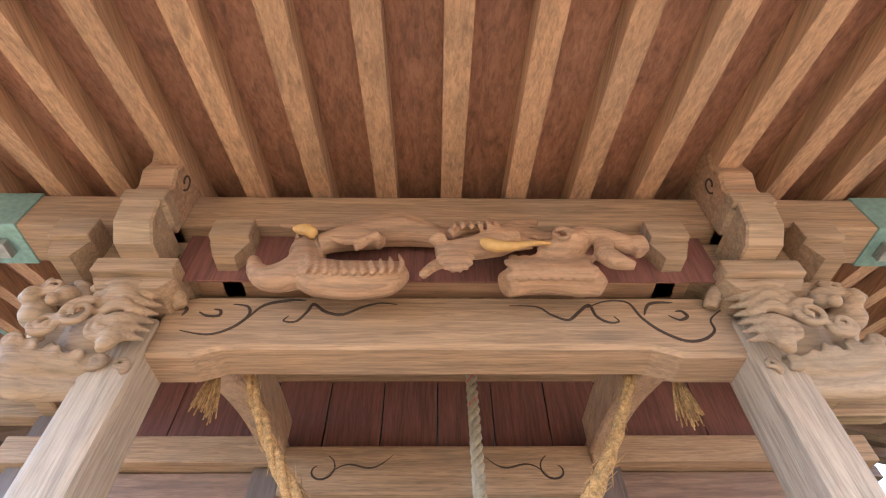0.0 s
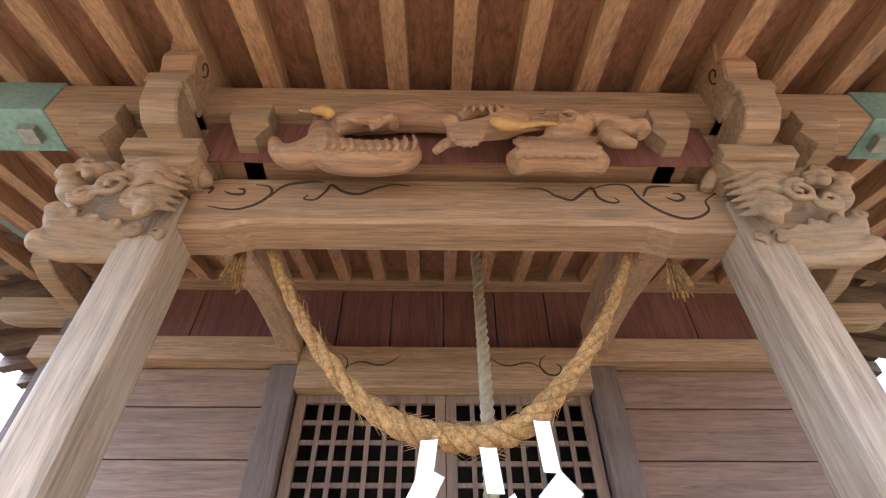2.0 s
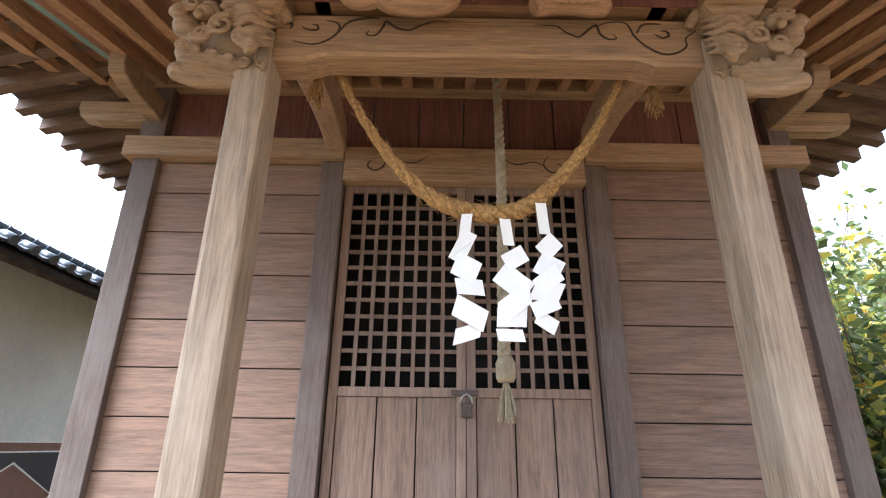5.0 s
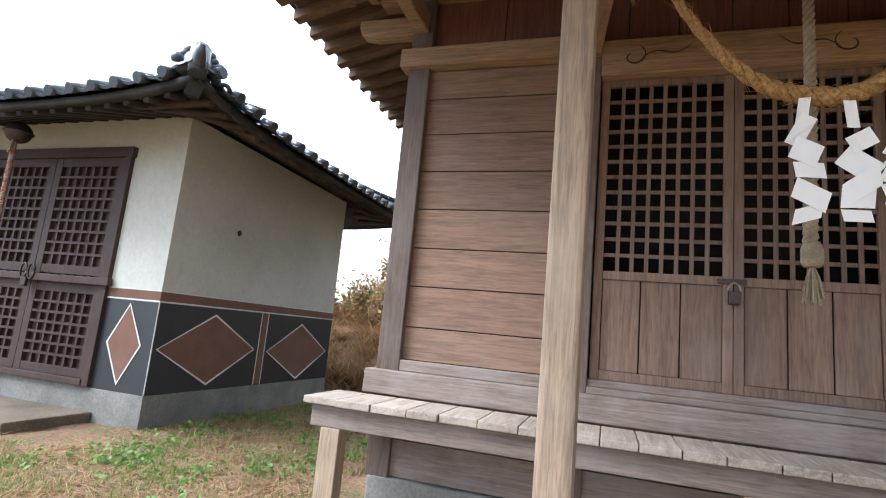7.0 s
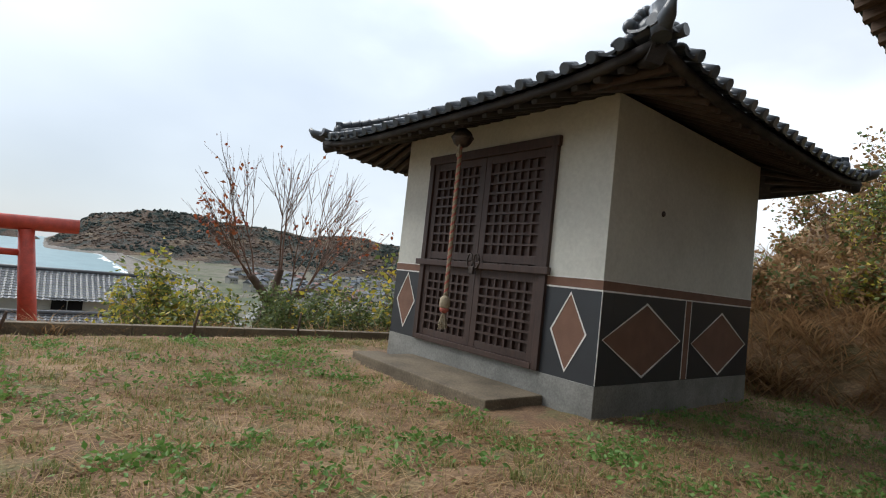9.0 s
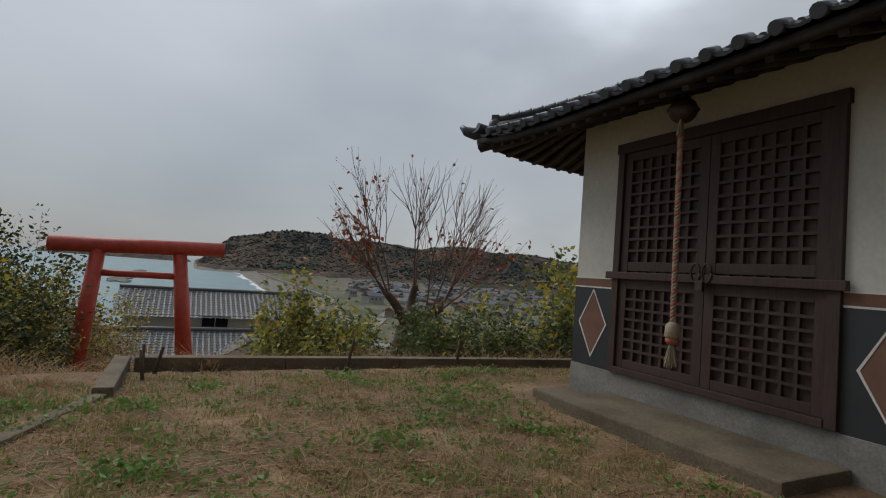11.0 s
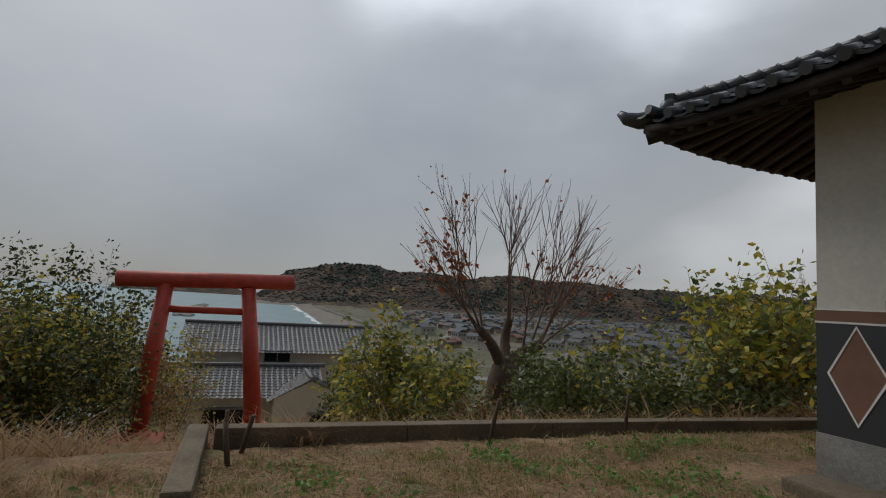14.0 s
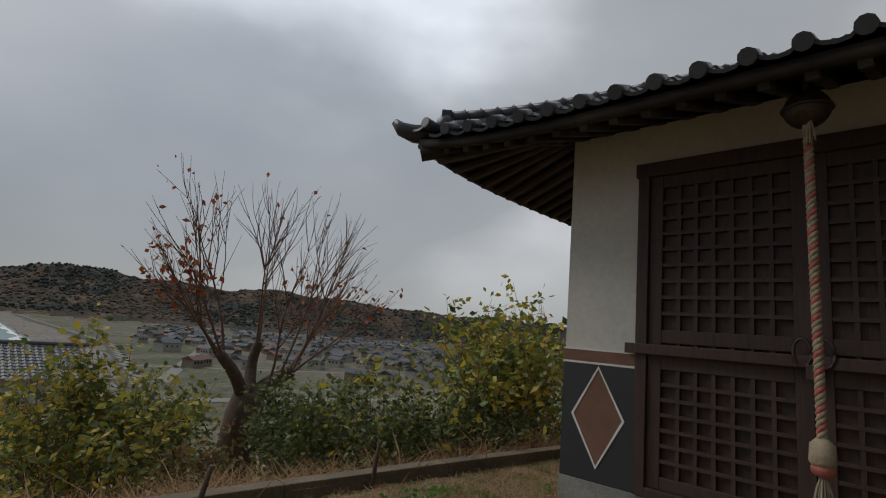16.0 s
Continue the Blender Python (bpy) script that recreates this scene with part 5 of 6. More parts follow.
def lion(cx, s, name_seed):
    """The carved lion-head beam end beside a post; s: -1 faces away to -x."""
    g = random.Random(name_seed)
    bm = NB()
    y = 1.24
    def P(dx, dy, z):
        return (cx + s * dx, y + dy, z)
    ball(bm, P(.02, .06, 2.93), .125, (1.15, .85, .9), 16)
    ball(bm, P(.13, .04, 2.93), .085, (1.2, .9, .8), 14)
    ball(bm, P(.20, -.01, 2.965), .05, (1.1, 1, .9), 12)          # nose
    tube(bm, smooth_path([P(-.1, .05, 2.83), P(.05, .0, 2.80), P(.14, -.02, 2.80), P(.19, -.03, 2.845)], 12), [.04] * 6 + [.042] * 4 + [.04, .035, .03], 10)  # jaw
    tube(bm, smooth_path([P(-.1, .05, 2.76), P(.03, .02, 2.745), P(.12, .0, 2.735), P(.19, -.01, 2.755)], 12), [.03] * 8 + [.033] * 3 + [.035, .03], 10)
    ball(bm, P(.195, -.015, 2.757), .036, seg=12)
    ball(bm, P(.215, -.055, 3.0), .03, seg=10)
    curl(bm, P(.225, -.05, 3.0), .033, 0, .011)
    curl(bm, P(.17, -.06, 3.03), .033, 2, .011)
    ball(bm, P(.11, -.07, 2.985), .036, (1, .8, .9), 12)          # brow and eye
    ball(bm, P(.12, -.09, 2.955), .02, seg=10)
    for k in range(7):                                            # mane locks
        a = .25 * k - .3
        p0 = P(.06 - .02 * k, -.06, 3.02 - .035 * k)
        tube(bm, smooth_path([p0, P(-.03 - .01 * k, -.085, 3.035 - .036 * k + .02 * math.sin(a * 5)), P(-.105, -.075, 3.02 - .03 * k), P(-.15, -.04, 3.035 - .03 * k)], 10), [.012, .017, .02, .021, .021, .019, .017, .014, .011, .008, .004], 7)
    for k in range(5):                                            # crest
        x = .2 - .085 * k
        tube(bm, smooth_path([P(x - .04, -.01, 3.0), P(x - .01, -.035, 3.05), P(x + .03, -.04, 3.065 + g.uniform(-.005, .01))], 8), [.02, .023, .024, .022, .02, .017, .013, .01, .006], 7)
    curl(bm, P(.03, -.085, 2.91), .05, 1, .014)
    curl(bm, P(.10, -.08, 2.875), .038, 3, .012)
    curl(bm, P(-.06, -.085, 2.86), .045, 2, .013)
    curl(bm, P(.0, -.06, 2.985), .035, 4, .012)
    for k in range(6):
        curl(bm, P(.18 - .055 * k, -.055 + .01 * k, 2.84 - .008 * k), .024, k, .010, 1.2)
    remeshed(bm, "carved_lion_head", wood_carved, .0055, "pale weathered wooden beam end carved as a lion head", "carving", "carved lion heads").location = PORCH


lion(-.885, -1, 3)
lion(1.0, 1, 5)

# a dragon and a winged beast in high relief above the cross beam
bm = NB()
DY, CARVED = 1.085, Vector((0, .04, .035))


def strip(pts, radii, dy=0.0, n=10, k=20):
    """A carved limb through points (x, z) with radii spread along it."""
    q = smooth_path([(px, DY + dy, pz) for px, pz in pts], k)
    tube(bm, q, [float(np.interp(u / k, np.linspace(0, 1, len(radii)), radii)) for u in range(k + 1)], n)


# horned beast with a coiled body
strip(((-.50, 3.055), (-.475, 3.0), (-.43, 2.975), (-.37, 3.0), (-.345, 3.06), (-.33, 3.10)), (.016, .03, .04, .05, .05, .04))
strip(((-.36, 3.10), (-.33, 3.0), (-.27, 2.975), (-.19, 2.97), (-.11, 2.98), (-.07, 3.01)), (.045, .055, .055, .055, .05, .03), 0, 12)
strip(((-.31, 3.07), (-.24, 3.10), (-.17, 3.10), (-.13, 3.08)), (.03, .04, .035, .02), -.04)
strip(((-.20, 3.03), (-.17, 3.07), (-.14, 3.09)), (.008, .016, .02), -.06)
strip(((-.45, 3.185), (-.36, 3.175), (-.28, 3.18), (-.24, 3.15)), (.006, .013, .018, .02), -.02)
strip(((-.28, 3.13), (-.20, 3.17), (-.08, 3.19), (.03, 3.16), (.06, 3.18)), (.03, .05, .055, .035, .02))
for k in range(7):
    strip(((-.38 + .024 * k, 3.10), (-.385 + .026 * k, 3.135), (-.395 + .028 * k, 3.15)), (.014, .010, .003), -.02, 6, 6)
for k in range(11):
    x = -.33 + .025 * k
    strip(((x, 3.015 - .03 * math.sin(k / 3.2)), (x + .012, 2.975 - .03 * math.sin(k / 3.2)), (x + .004, 2.935)), (.004, .009, .005), -.056, 6, 8)
strip(((-.27, 3.06), (-.22, 3.045), (-.17, 3.06)), (.007, .012, .007), -.075, 6, 8)
# dragon head
strip(((.02, 3.035), (.07, 3.04), (.13, 3.05), (.20, 3.075), (.26, 3.09)), (.018, .03, .036, .045, .03), -.05)
strip(((.06, 3.09), (.10, 3.125), (.16, 3.14), (.20, 3.12)), (.016, .024, .026, .018), -.06)
strip(((.01, 3.045), (.03, 3.065), (.05, 3.055)), (.012, .016, .012), -.075, 8, 8)
for k in range(6):
    strip(((.07 + .024 * k, 3.12), (.075 + .025 * k, 3.10), (.07 + .025 * k, 3.085)), (.006, .009, .004), -.088, 6, 6)
for k in range(8):
    strip(((.20, 3.06 + .012 * k), (.25, 3.055 + .018 * k), (.30 + .006 * k, 3.05 + .022 * k)), (.014, .014, .003), -.05 + .004 * k, 6, 8)
strip(((.16, 3.15), (.18, 3.19), (.175, 3.225)), (.014, .014, .004), -.03, 7, 8)
strip(((.20, 3.17), (.26, 3.195), (.33, 3.205)), (.010, .015, .013), -.02, 7, 8)
for k in range(6):
    strip(((.31 + .02 * k, 3.11), (.325 + .02 * k, 3.15 - .004 * k), (.345 + .022 * k, 3.165 - .008 * k)), (.02, .014, .003), -.02, 6, 6)
# claw fan, scaled body, curled shoulder and leg
for k in range(8):
    a = radians(190 + 23 * k)
    strip(((.075, 2.985), (.075 + .035 * math.cos(a), 2.98 + .04 * math.sin(a)), (.075 + .05 * math.cos(a), 2.975 + .062 * math.sin(a))), (.012, .013, .006), -.085, 6, 8)
strip(((.06, 2.985), (.02, 2.965), (-.015, 2.925)), (.018, .016, .012), -.06)
strip(((.21, 2.95), (.28, 2.985), (.36, 2.99), (.44, 2.97), (.48, 2.94)), (.035, .052, .055, .05, .025), 0, 12)
for row in range(4):
    for k in range(8):
        ball(bm, (.225 + .03 * k + .015 * (row % 2), DY - .05 + .007 * abs(row - 1.5), 2.945 + .024 * row), .018, (1, .45, .9), 8)
strip(((.31, 3.05), (.36, 3.04), (.42, 3.07), (.45, 3.10), (.52, 3.085), (.58, 3.06), (.60, 3.03)), (.02, .036, .042, .036, .032, .026, .022), -.05)
curl(bm, (.375, DY - .09, 3.055), .035, 0, .010, 1.4)
strip(((.50, 3.06), (.49, 3.02), (.51, 2.99), (.56, 2.965)), (.026, .03, .028, .012), -.06)
strip(((.57, 3.06), (.60, 3.065), (.605, 3.03)), (.02, .022, .014), -.06)
remeshed(bm, "carved_dragon", wood_carved_warm, .0048, "brown wood carving of a dragon and a horned beast", "carving").location = PORCH + CARVED
bm = tube(NB(), smooth_path([(.145, DY - .095, 3.03), (.17, DY - .10, 3.005), (.22, DY - .09, 3.01), (.29, DY - .085, 3.03), (.34, DY - .08, 3.035)], 12), [.004, .012, .017, .018, .018, .016, .014, .012, .010, .008, .007, .006, .004], 8)
tagged(part("carved_tusk", bm, gold_lac), "ochre painted jaw of the carved dragon", "carving").location = PORCH + CARVED
bm = tube(NB(), smooth_path([(-.385, DY - .07, 3.105), (-.34, DY - .085, 3.085), (-.315, DY - .07, 3.075)], 8), [.003, .010, .014, .016, .017, .018, .018, .016, .010], 8)
tagged(part("carved_tusk", bm, gold_lac), "ochre painted horn of the carved beast", "carving").location = PORCH + CARVED

# ---- storehouse bell and rope ----
bell = thing("suzu_bell", (-6.80, 3.17, 3.0), "dark round shrine bell under the storehouse eave", "bell")
part("shell", ball(NB(), (-6.80, 3.17, 2.95), .125, (1, 1, .95), 20), metal_dark, bell)
part("rim", tube(NB(), [(-6.80 + .128 * math.cos(a), 3.17 + .128 * math.sin(a), 2.95) for a in np.linspace(0, 2 * math.pi, 25)], .012, 6), metal_dark, bell)
part("hanger", tube(NB(), [(-6.80, 3.17, 3.05), (-6.80, 3.17, 3.27)], .02, 8), metal_dark, bell)
krope = thing("storehouse_bell_rope", (-6.80, 3.15, .8), "pale and red twisted bell rope with a tassel", "rope")
kp = [Vector((-6.80 + .03 * math.sin((3 - z) * .5), 3.15, z)) for z in np.linspace(2.88, .98, 110)]
for k, bm in enumerate(strands(kp, lambda u: .027, 19, 3, 8)):
    part("strand", bm, hemp_red if k == 0 else hemp, krope)
bm = NB()
e_ = kp[-1]
tube(bm, [e_ + Vector((0, 0, .06)), e_ + Vector((0, 0, .03)), e_ - Vector((0, 0, .06)), e_ - Vector((0, 0, .09))], [.03, .06, .066, .05], 14)
part("collar", bm, hemp, krope)
part("red_cap", ball(NB(), e_ - Vector((0, 0, .10)), .058, (1, 1, .8), 14), hemp_red, krope)
part("tassel", tassel(NB(), tuple(e_ - Vector((0, 0, .1))), .22, .06, 70, 31, .005), hemp, krope)
part("top_knot", tassel(NB(), (kp[0].x + .02, 3.12, 2.88), .16, .05, 20, 33, .006), hemp, krope)

# ---- stakes on the terrace ----
for x, y, h, lean in ((-10.06, 2.81, .42, .02), (-9.95, 1.18, .42, .05), (-9.75, -1.0, .30, -.04), (-10.06, -.94, .30, .06), (-10.2, -1.05, .30, 0)):
    bm = tube(NB(), [(x, y, -.1), (x + lean * .4, y + lean, h * .6), (x + lean, y + lean * 1.4, h)], [.022, .02, .016], 7)
    tagged(part("stake", bm, bark), "short weathered wooden stake beside the curb", "stake", "stakes along the curb")

# ---- the house below the terrace ----
hw = plain("cream_render", (0.62, 0.58, 0.48), 0.85, 0, 0.6, 0.2)
house = thing("house", (-48, 4, -10), "cream two-storey house with grey tiled roofs below the terrace", "house")


def gable(parent, x0, x1, y0, y1, z0, ze, zr, along, over=.5):
    part("wall", box(NB(), x0, x1, y0, y1, z0, ze), hw, parent)
    bm, bt = NB(), NB()
    if along == "y":
        xm = (x0 + x1) / 2
        prism(bt, [(x0, ze), (x1, ze), (xm, zr - .12)], "y", y0, y1)
        for xe in (x0 - over, x1 + over):
            drop = (zr - ze) / (xm - x0) * over
            n_ = int((y1 - y0 + 2 * over) / .34)
            rows_ = 12
            for r in range(rows_):
                u0, u1 = r / rows_, (r + 1) / rows_
                xa, xb = xe + (xm - xe) * u0, xe + (xm - xe) * u1
                za, zb = ze - drop + (zr - ze + drop) * u0, ze - drop + (zr - ze + drop) * u1
                for k in range(n_):
                    ya = y0 - over + k * .34
                    v = [bm.verts.new(p) for p in ((xa, ya, za + .06), (xa, ya + .22, za + .02), (xa, ya + .34, za + .08), (xb, ya + .34, zb + .04), (xb, ya + .22, zb - .02), (xb, ya, zb + .02))]
                    bm.faces.new((v[0], v[1], v[4], v[5]))
                    bm.faces.new((v[1], v[2], v[3], v[4]))
        tube(bm, [(xm, y0 - over, zr + .06), (xm, y1 + over, zr + .06)], .14, 8)
    else:
        ym = (y0 + y1) / 2
        prism(bt, [(y0, ze), (y1, ze), (ym, zr - .12)], "x", x0, x1)
        for ye in (y0 - over, y1 + over):
            drop = (zr - ze) / (ym - y0) * over
            n_, rows_ = int((x1 - x0 + 2 * over) / .34), 9
            for r in range(rows_):
                u0, u1 = r / rows_, (r + 1) / rows_
                ya, yb = ye + (ym - ye) * u0, ye + (ym - ye) * u1
                za, zb = ze - drop + (zr - ze + drop) * u0, ze - drop + (zr - ze + drop) * u1
                for k in range(n_):
                    xa = x0 - over + k * .34
                    v = [bm.verts.new(p) for p in ((xa, ya, za + .06), (xa + .22, ya, za + .02), (xa + .34, ya, za + .08), (xa + .34, yb, zb + .04), (xa + .22, yb, zb - .02), (xa, yb, zb + .02))]
                    bm.faces.new((v[0], v[1], v[4], v[5]))
                    bm.faces.new((v[1], v[2], v[3], v[4]))
        tube(bm, [(x0 - over, ym, zr + .06), (x1 + over, ym, zr + .06)], .14, 8)
    part("gable", bt, hw, parent)
    part("roof", bm, house_tile, parent, "grey tiled roof")


house_tile = plain("matt_grey_tile", (0.12, 0.125, 0.135), 0.5, 0, 1.5, 0.3, 9, 0.1, island=0.3)
gable(house, -52, -45.4, -3.0, 9.6, -12, -3.2, -1.75, "y", .6)
gable(house, -45.4, -40.2, -5.0, 5.2, -12, -5.3, -4.05, "y", .5)
gable(house, -41.5, -38.6, 2.3, 6.4, -12, -5.35, -4.25, "x", .4)
for x, y0, y1, z0, z1 in ((-45.36, 1.9, 3.6, -4.1, -3.4), (-38.55, 4.4, 5.9, -6.7, -6.25), (-40.16, -1.5, 1.2, -7.6, -6.2)):
    w_ = part("window", box(NB(), x - .05, x + .04, y0, y1, z0, z1), dark_inside, house)
    part("window_frame", box(NB(), x - .04, x + .06, (y0 + y1) / 2 - .03, (y0 + y1) / 2 + .03, z0, z1), metal_pale, w_)
    part("sill", box(NB(), x - .04, x + .14, y0 - .1, y1 + .1, z0 - .08, z0), metal_pale, w_)
    part("hood", box(NB(), x - .04, x + .4, y0 - .15, y1 + .15, z1 + .02, z1 + .1), house_tile, w_)
pole = thing("utility_pole", (-60, -12, -15), "grey concrete utility pole with cables", "utility pole")
part("post", tube(NB(), [(-60, -11.6, -16), (-60, -11.6, -.4)], [.16, .12], 10), concrete, pole)
for dz in (.3, .9):
    part("cable", tube(NB(), [(-60, -11.6, -.4 - dz), (-56, -22, -1.6 - dz), (-52, -34, -.4 - dz)], .02, 4), dark_inside, pole)

house.location += Vector((1.0, -1.0, .45))


# ---- plants ----
def leaf_mesh(pts, size, seed, mat_, name="leaves", length=1.7, droop=.3):
    """Folded leaves at the given points."""
    r = np.random.default_rng(seed)
    n = len(pts)
    d = r.normal(size=(n, 3))
    d[:, 2] = d[:, 2] * .6 - droop
    d /= np.linalg.norm(d, axis=1)[:, None]
    s = np.cross(d, r.normal(size=(n, 3)))
    s /= np.linalg.norm(s, axis=1)[:, None]
    up = np.cross(s, d)
    k = (size * r.uniform(.55, 1.25, n))[:, None]
    p = np.asarray(pts)
    q = np.stack([p, p + d * k * length * .45 + s * k * .5 + up * k * .12, p + d * k * length, p + d * k * length * .45 - s * k * .5 + up * k * .12], 1).reshape(-1, 3)
    b = np.arange(n) * 4
    f = np.concatenate([np.stack([b, b + 1, b + 2], 1), np.stack([b, b + 2, b + 3], 1)])
    return pydata(name, q.tolist(), f.tolist(), mat_)


def grow(bm, p, d, length, r, depth, g, tips, bend=.25, kids=3, spread=.55):
    """A branch with side branches; tips collects points along the twigs."""
    pts, q, dd = [p.copy()], p.copy(), d.copy()
    n = 5
    for k in range(n):
        dd = (dd + Vector((g.gauss(0, bend), g.gauss(0, bend), g.gauss(.06, bend * .6))) * .35).normalized()
        q = q + dd * length / n
        pts.append(q.copy())
    tube(bm, pts, [r * (1 - .55 * k / n) for k in range(n + 1)], 6 if r > .02 else 4, False)
    if depth == 0:
        tips.extend(pts[2:])
        return
    for k in range(kids):
        i = g.randint(2, n)
        side = Vector((g.gauss(0, 1), g.gauss(0, 1), g.gauss(.2, .6))).normalized()
        grow(bm, pts[i], (dd * (1 - spread * .5) + side * spread).normalized(), length * g.uniform(.5, .8), r * .5, depth - 1, g, tips, bend, kids, spread)
    grow(bm, pts[-1], dd, length * .7, r * .45, depth - 1, g, tips, bend, kids, spread)


def shrub(x, y, w, h, mats, n_leaf, size, seed, label, stems=9, group="shrubs below the terrace", base=None):
    g = random.Random(seed)
    z0 = float(ground_z(x, y)) - .1 if base is None else base
    ob = thing("shrub", (x, y, z0), label, "shrub", group)
    bm, tips = NB(), []
    for k in range(stems):
        a, q = g.uniform(0, 6.28), math.sqrt(g.random())
        d = Vector((math.cos(a) * q * w / h * .8, math.sin(a) * q * w / h * .8, 1)).normalized()
        p = Vector((x + math.cos(a) * q * w * .25, y + math.sin(a) * q * w * .25, z0))
        grow(bm, p, d, h * g.uniform(.45, .62), .012 + h * .005, 2, g, tips, .3, 2, .6)
    part("branchwork", bm, twig, ob)
    T = np.array([t[:] for t in tips])
    r = np.random.default_rng(seed)
    for j, (m_, share) in enumerate(mats):
        k = int(n_leaf * share)
        P = T[r.integers(0, len(T), k)] + r.normal(0, .04 + .06 * w, (k, 3))
        P[:, 2] -= np.abs(r.normal(0, .3, k)) * h * (r.random(k) < .6)
        P[:, 2] = np.maximum(P[:, 2], z0 + .05)
        lv = part_mesh("foliage", leaf_mesh(P, size, seed + j, m_), None, ob)
    return ob


YG = "leafy shrub with yellow and green autumn leaves"
DG = "dense dark green bush with yellowing leaves"
GR = "green leafy shrub behind the curb"
DRY = "tangle of dry brown stalks and vines"
yel, grn, drk, dry_ = leaf_yellow, leaf_green, leaf_dark, leaf_dry
# behind the curb: place over the bay view (o, d), width, height of the top
for i, (o, d, w, top, mix, nl, sz, lb) in enumerate((
        (-.145, 11.0, 1.2, .5, ((yel, .7), (grn, .4)), 1300, .075, YG), (-.10, 10.4, 1.2, .6, ((yel, .8), (grn, .3)), 1400, .08, YG),
        (-.06, 11.5, 1.0, .1, ((grn, .7), (yel, .3)), 1100, .07, GR), (-.17, 12.5, .9, -.1, ((drk, .8), (yel, .2)), 900, .07, GR),
        (.125, 9.2, .9, .35, ((grn, .9), (drk, .3)), 1500, .055, GR), (.17, 8.8, 1.2, .55, ((grn, .9), (yel, .15)), 1500, .055, GR),
        (.24, 9.2, 1.2, .50, ((grn, .8), (drk, .4)), 1500, .055, GR), (.30, 8.9, 1.1, .55, ((grn, .8), (yel, .3)), 1400, .055, GR),
        (.36, 9.6, 1.2, 1.25, ((yel, .8), (grn, .2)), 800, .085, YG), (.44, 9.4, 1.4, 1.75, ((yel, .9), (grn, .2)), 950, .09, YG),
        (.52, 9.8, 1.4, 1.8, ((yel, .9), (grn, .2)), 950, .09, YG), (.40, 8.9, 1.1, .55, ((grn, .9), (drk, .3)), 1300, .055, GR),
        (.48, 8.9, 1.1, .45, ((grn, .7), (dry_, .4)), 1200, .055, GR), (.60, 10, 1.5, 1.5, ((yel, .8), (grn, .3)), 900, .09, YG),
        (-.02, 9.6, .7, -.25, ((grn, .5), (dry_, .5)), 900, .055, GR), (.12, 13, 1.2, -.3, ((grn, .6), (dry_, .4)), 900, .07, GR),
        (-.98, 10.5, 2.0, .4, ((dry_, .4), (yel, .5), (drk, .3)), 2200, .075, DG), (-.86, 12, 2.2, .6, ((drk, .6), (yel, .5)), 2800, .08, DG),
        (-.74, 13.5, 2.2, .3, ((drk, .9), (yel, .25)), 2800, .085, DG), (-.72, 15.5, 1.8, .3, ((drk, .7), (yel, .4)), 2400, .085, DG),
        (-.80, 19, 3.0, .9, ((drk, 1.0),), 2600, .12, DG), (-.95, 16, 3.2, 1.3, ((drk, .8), (yel, .3)), 2800, .12, DG),
        (-.66, 21, 2.2, -.3, ((yel, .8), (drk, .3)), 1900, .10, YG), (-.58, 24, 1.6, -1.5, ((yel, .8), (dry_, .3)), 1500, .10, YG),
        (-.53, 26, 1.4, -2.0, ((yel, .5), (dry_, .5)), 1100, .10, YG), (-.60, 18, 1.6, -1.0, ((dry_, .7), (drk, .3)), 1200, .08, DRY),
        (-.20, 20, 1.6, -1.9, ((drk, .9), (grn, .3)), 1500, .09, GR), (-1.15, 9, 2, .4, ((dry_, .6), (yel, .4)), 1500, .075, DG))):
    p = at_view(o, d)
    hgt = max(.5, top - p.z)
    shrub(p.x, p.y, w, hgt, mix, int(nl * (2.0 if o < -.6 else 1.5)), sz, 100 + i, lb)
# the bank behind the storehouse and beside the hall
g = random.Random(77)
for i in range(16):
    x, y = -4.6 + 3.4 * g.random() - (i % 3) * 1.2, 9.0 + 3.0 * g.random() + .2 * i
    mixb = ((dry_, .8), (grn, .3)) if i % 3 else ((yel, .6), (grn, .5))
    shrub(x, y, 1.5, g.uniform(.7, 1.5) + (.8 if i > 10 else 0), mixb, 1500, .07, 300 + i, DRY if i % 3 else YG, 8, "plants on the bank")
for i in range(7):
    shrub(4.3 + .5 * i * .6, 4.2 + .8 * i, 1.6, 2.2 + .25 * i, ((grn, .8), (yel, .5)), 2200, .085, 340 + i, GR, 8, "plants on the bank")

# the bare tree
tree = thing("bare_tree", (-17.3, 5.5, -2), "bare pollarded tree with a few red autumn leaves", "tree")
g = random.Random(15)
bm, tips = NB(), []
TX = -17.3
tube(bm, smooth_path([(TX, 5.42, -2.2), (TX, 5.46, -1.4), (TX, 5.52, -.7), (TX, 5.62, -.25)], 10), [.48, .44, .41, .39, .38, .37, .37, .36, .35, .33, .30], 12)
limbs = [((TX, 5.6, -.4), (TX - .1, 6.05, -.05), (TX, 6.5, .22), .20), ((TX, 5.55, -.5), (TX + .1, 5.2, .1), (TX + .1, 4.8, .55), .15), ((TX, 5.6, -.3), (TX - .3, 5.7, .3), (TX - .2, 5.75, .8), .14)]
for a, b, c, r_ in limbs:
    tube(bm, smooth_path([a, b, c], 8), [r_ * (1 - .35 * k / 8) for k in range(9)], 9)
part("trunk", bm, bark, tree)
bm = NB()
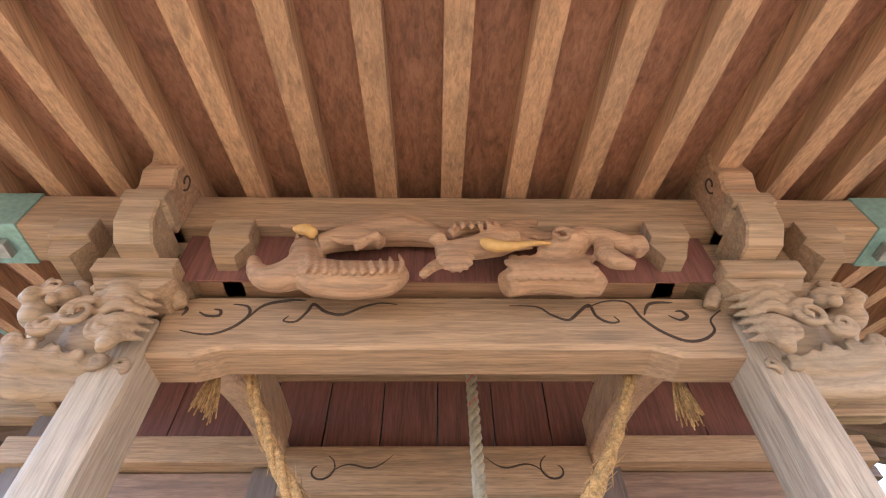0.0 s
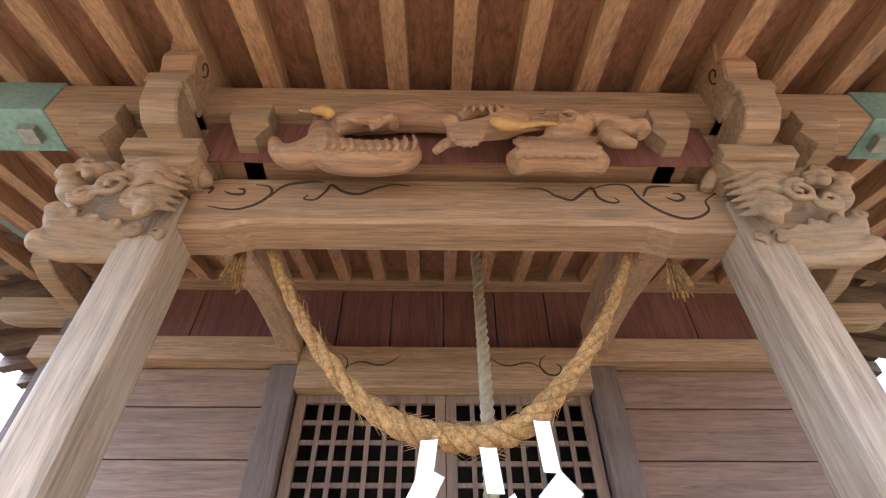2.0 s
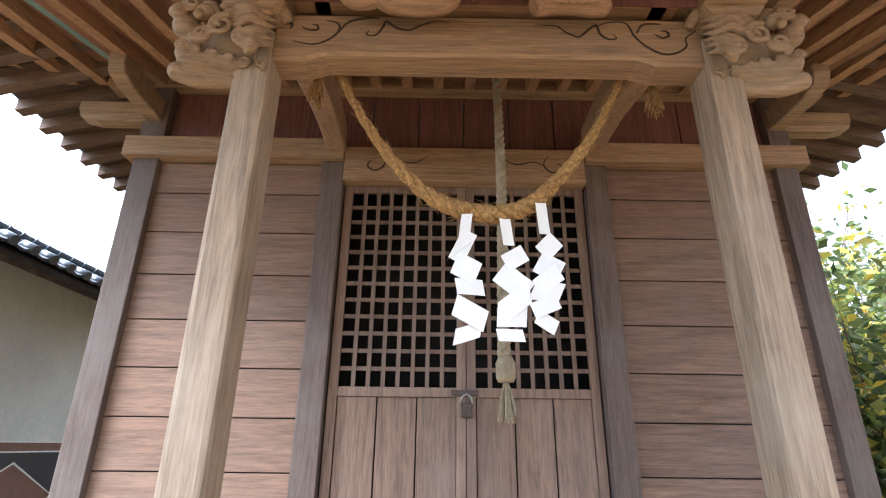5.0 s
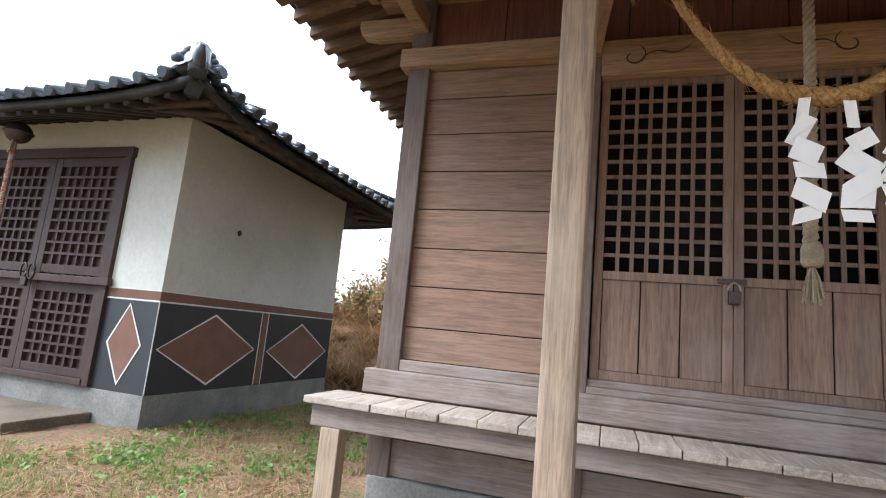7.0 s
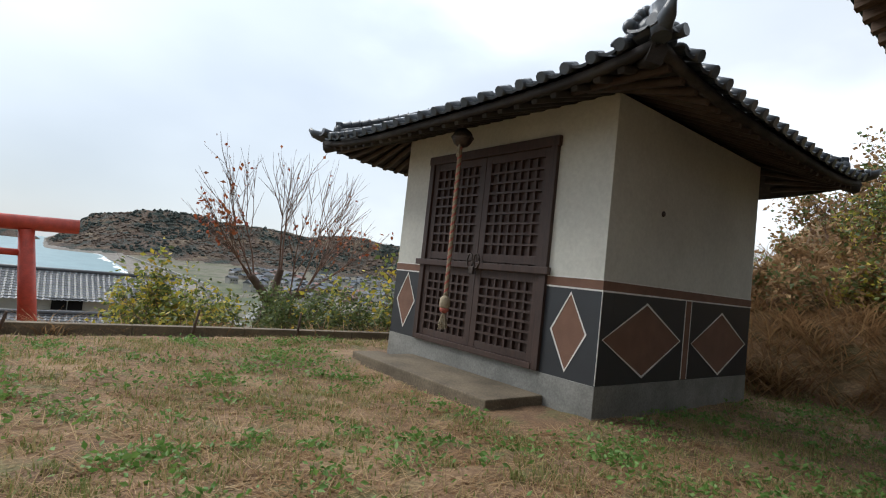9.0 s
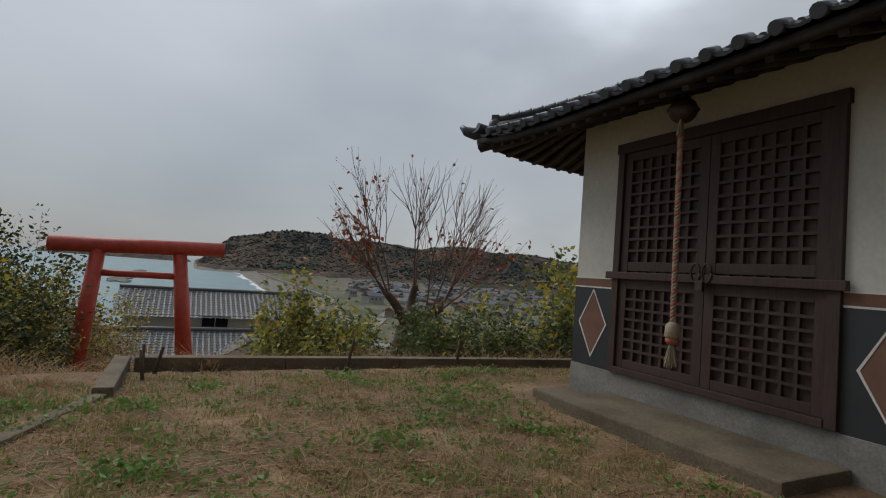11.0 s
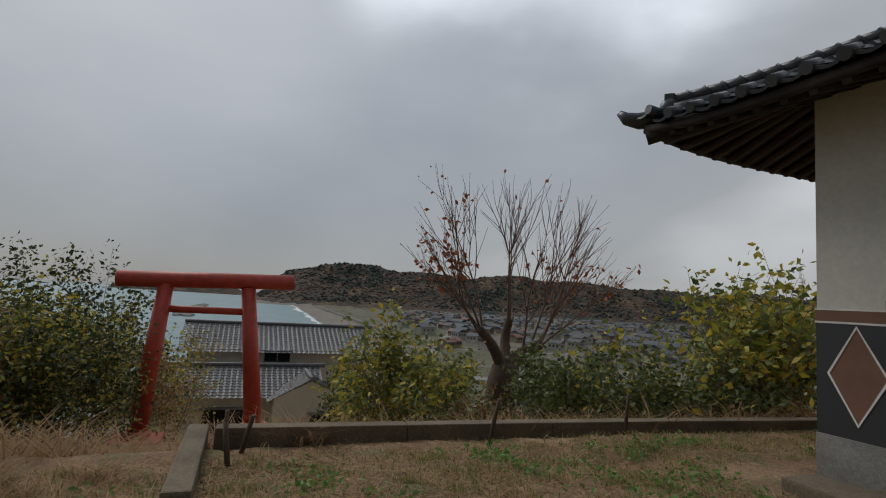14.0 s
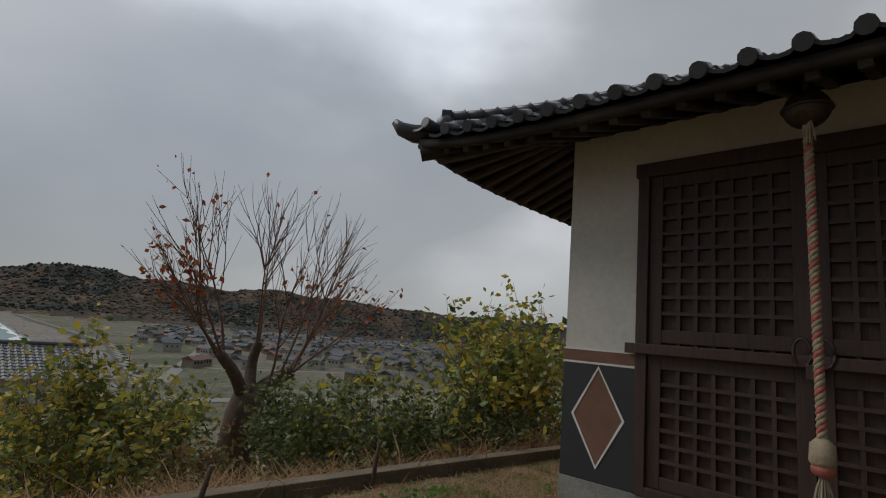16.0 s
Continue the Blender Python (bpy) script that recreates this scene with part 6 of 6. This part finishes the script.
for p, d, l in (((TX, 6.45, .15), (.0, .55, 1), 3.0), ((TX, 6.35, .15), (-.2, .85, 1), 2.8), ((TX, 6.2, .1), (.2, .25, 1), 2.9), ((TX, 6.5, .2), (.2, .4, 1), 2.6),
                ((TX + .1, 4.85, .5), (.1, -.45, 1), 2.5), ((TX + .1, 4.9, .45), (-.1, -.15, 1), 2.9), ((TX + .1, 4.75, .5), (.2, -.85, .9), 2.0), ((TX + .1, 5.0, .3), (.2, -.75, .75), 1.9),
                ((TX - .2, 5.75, .75), (-.1, .05, 1), 2.6), ((TX - .2, 5.7, .7), (.1, -.2, 1), 2.5), ((TX, 6.0, 0), (.3, .05, 1), 2.6), ((TX, 6.55, .2), (0, 1.0, .75), 2.2)):
    grow(bm, Vector(p), Vector(d).normalized(), l * .66, .030, 2, g, tips, .16, 5, .40)
part("crown", bm, twig, tree)
T = np.array([t[:] for t in tips])
r = np.random.default_rng(5)
low = T[T[:, 2] < 2.4]
P = np.concatenate([low[r.integers(0, len(low), 230)], T[T[:, 1] < 4.6][r.integers(0, (T[:, 1] < 4.6).sum(), 80)], T[r.integers(0, len(T), 40)]]) + r.normal(0, .05, (350, 3))
part_mesh("foliage", leaf_mesh(P, .085, 6, leaf_red, droop=.9), None, tree)

tree.location += Vector((.7, -.68, .16))

# ---- ground cover ----
r = np.random.default_rng(12)


def blades(n, x0, x1, y0, y1, hmin, hmax, wid, mat_, name, label, cat, clump=0, lay_=0.0):
    if clump:
        c = np.stack([r.uniform(x0, x1, clump), r.uniform(y0, y1, clump)], 1)
        k = r.integers(0, clump, n)
        xy = c[k] + r.normal(0, .09, (n, 2)) * r.uniform(.4, 2.4, clump)[k][:, None]
    else:
        xy = np.stack([r.uniform(x0, x1, n), r.uniform(y0, y1, n)], 1)
    keep = ~((xy[:, 0] > -9.0) & (xy[:, 0] < -4.95) & (xy[:, 1] > 2.75) & (xy[:, 1] < 7.4)) & ~((xy[:, 0] > -2.6) & (xy[:, 1] > 2.3) & (xy[:, 1] < 7))
    xy = xy[keep]
    n = len(xy)
    z = ground_z(xy[:, 0], xy[:, 1])
    a = r.uniform(0, 6.28, n)
    h = r.uniform(hmin, hmax, n)
    lean = r.uniform(.2, .9, n) + lay_ * 4
    b = np.stack([xy[:, 0], xy[:, 1], z - .005], 1)
    d = np.stack([np.cos(a), np.sin(a), np.zeros(n)], 1)
    s = np.stack([-np.sin(a), np.cos(a), np.zeros(n)], 1) * wid
    upv = np.array([0, 0, 1.0])
    rise = 1 - lay_ * .9
    mid_ = b + d * (h * lean * .35)[:, None] + upv * (h * .62 * rise)[:, None]
    tip_ = b + d * (h * lean)[:, None] + upv * (h * rise + .012 * (lay_ > 0))[:, None]
    q = np.stack([b - s, b + s, mid_ + s * .8, mid_ - s * .8, tip_], 1).reshape(-1, 3)
    k = np.arange(n) * 5
    f4 = np.stack([k, k + 1, k + 2, k + 3], 1).tolist()
    f3 = np.stack([k + 3, k + 2, k + 4], 1).tolist()
    tagged(part_mesh(name, pydata(name, q.tolist(), f4 + f3, mat_)), label, cat, kind="stuff")


blades(95000, -9.9, 1.5, -4.5, 8.5, .02, .07, .0045, grass_mat, "grass", "short patchy grass on trodden earth", "grass", 1500)
blades(60000, -9.9, 1.5, -4.5, 8.8, .03, .14, .0034, straw_dry, "dry_grass", "dry straw lying on the earth", "straw", 0, .8)
blades(14000, -9.9, 0, -4, 8.8, .02, .05, .011, leaf_dry, "fallen_leaves", "fallen brown leaves on the earth", "leaves", 300, .75)
blades(26000, -14, -10.4, -7, 9.5, .15, .5, .006, leaf_dry, "dry_grass", "long dry grass on the slope", "grass", 260, .25)
blades(9000, -10.8, -6.5, -7.0, -1.8, .06, .22, .004, leaf_dry, "dry_grass", "long dry grass beside the path", "grass", 120, .3)
blades(14000, -9, 4, 8.3, 13, .2, .7, .011, leaf_dry, "dry_grass", "dry stalks on the bank", "grass", 400, .3)
wv = []
for k in range(520):
    cx_, cy_ = r.uniform(-9.7, -1.0), r.uniform(-2.5, 8.2)
    if -9.1 < cx_ < -4.9 and 2.6 < cy_ < 7.4 or cx_ > -2.8 and cy_ > 2.2:
        continue
    q = r.normal(0, r.uniform(.05, .16), (r.integers(14, 70), 2))
    hh = np.abs(r.normal(0, .035, len(q))) + .015
    wv.append(np.stack([cx_ + q[:, 0], cy_ + q[:, 1], ground_z(cx_ + q[:, 0], cy_ + q[:, 1]) + hh], 1))
tagged(part_mesh("weeds", leaf_mesh(np.concatenate(wv), .027, 71, weed_mat, "weeds", 1.9, .0)), "bright green low weeds in the earth", "weeds", kind="stuff")
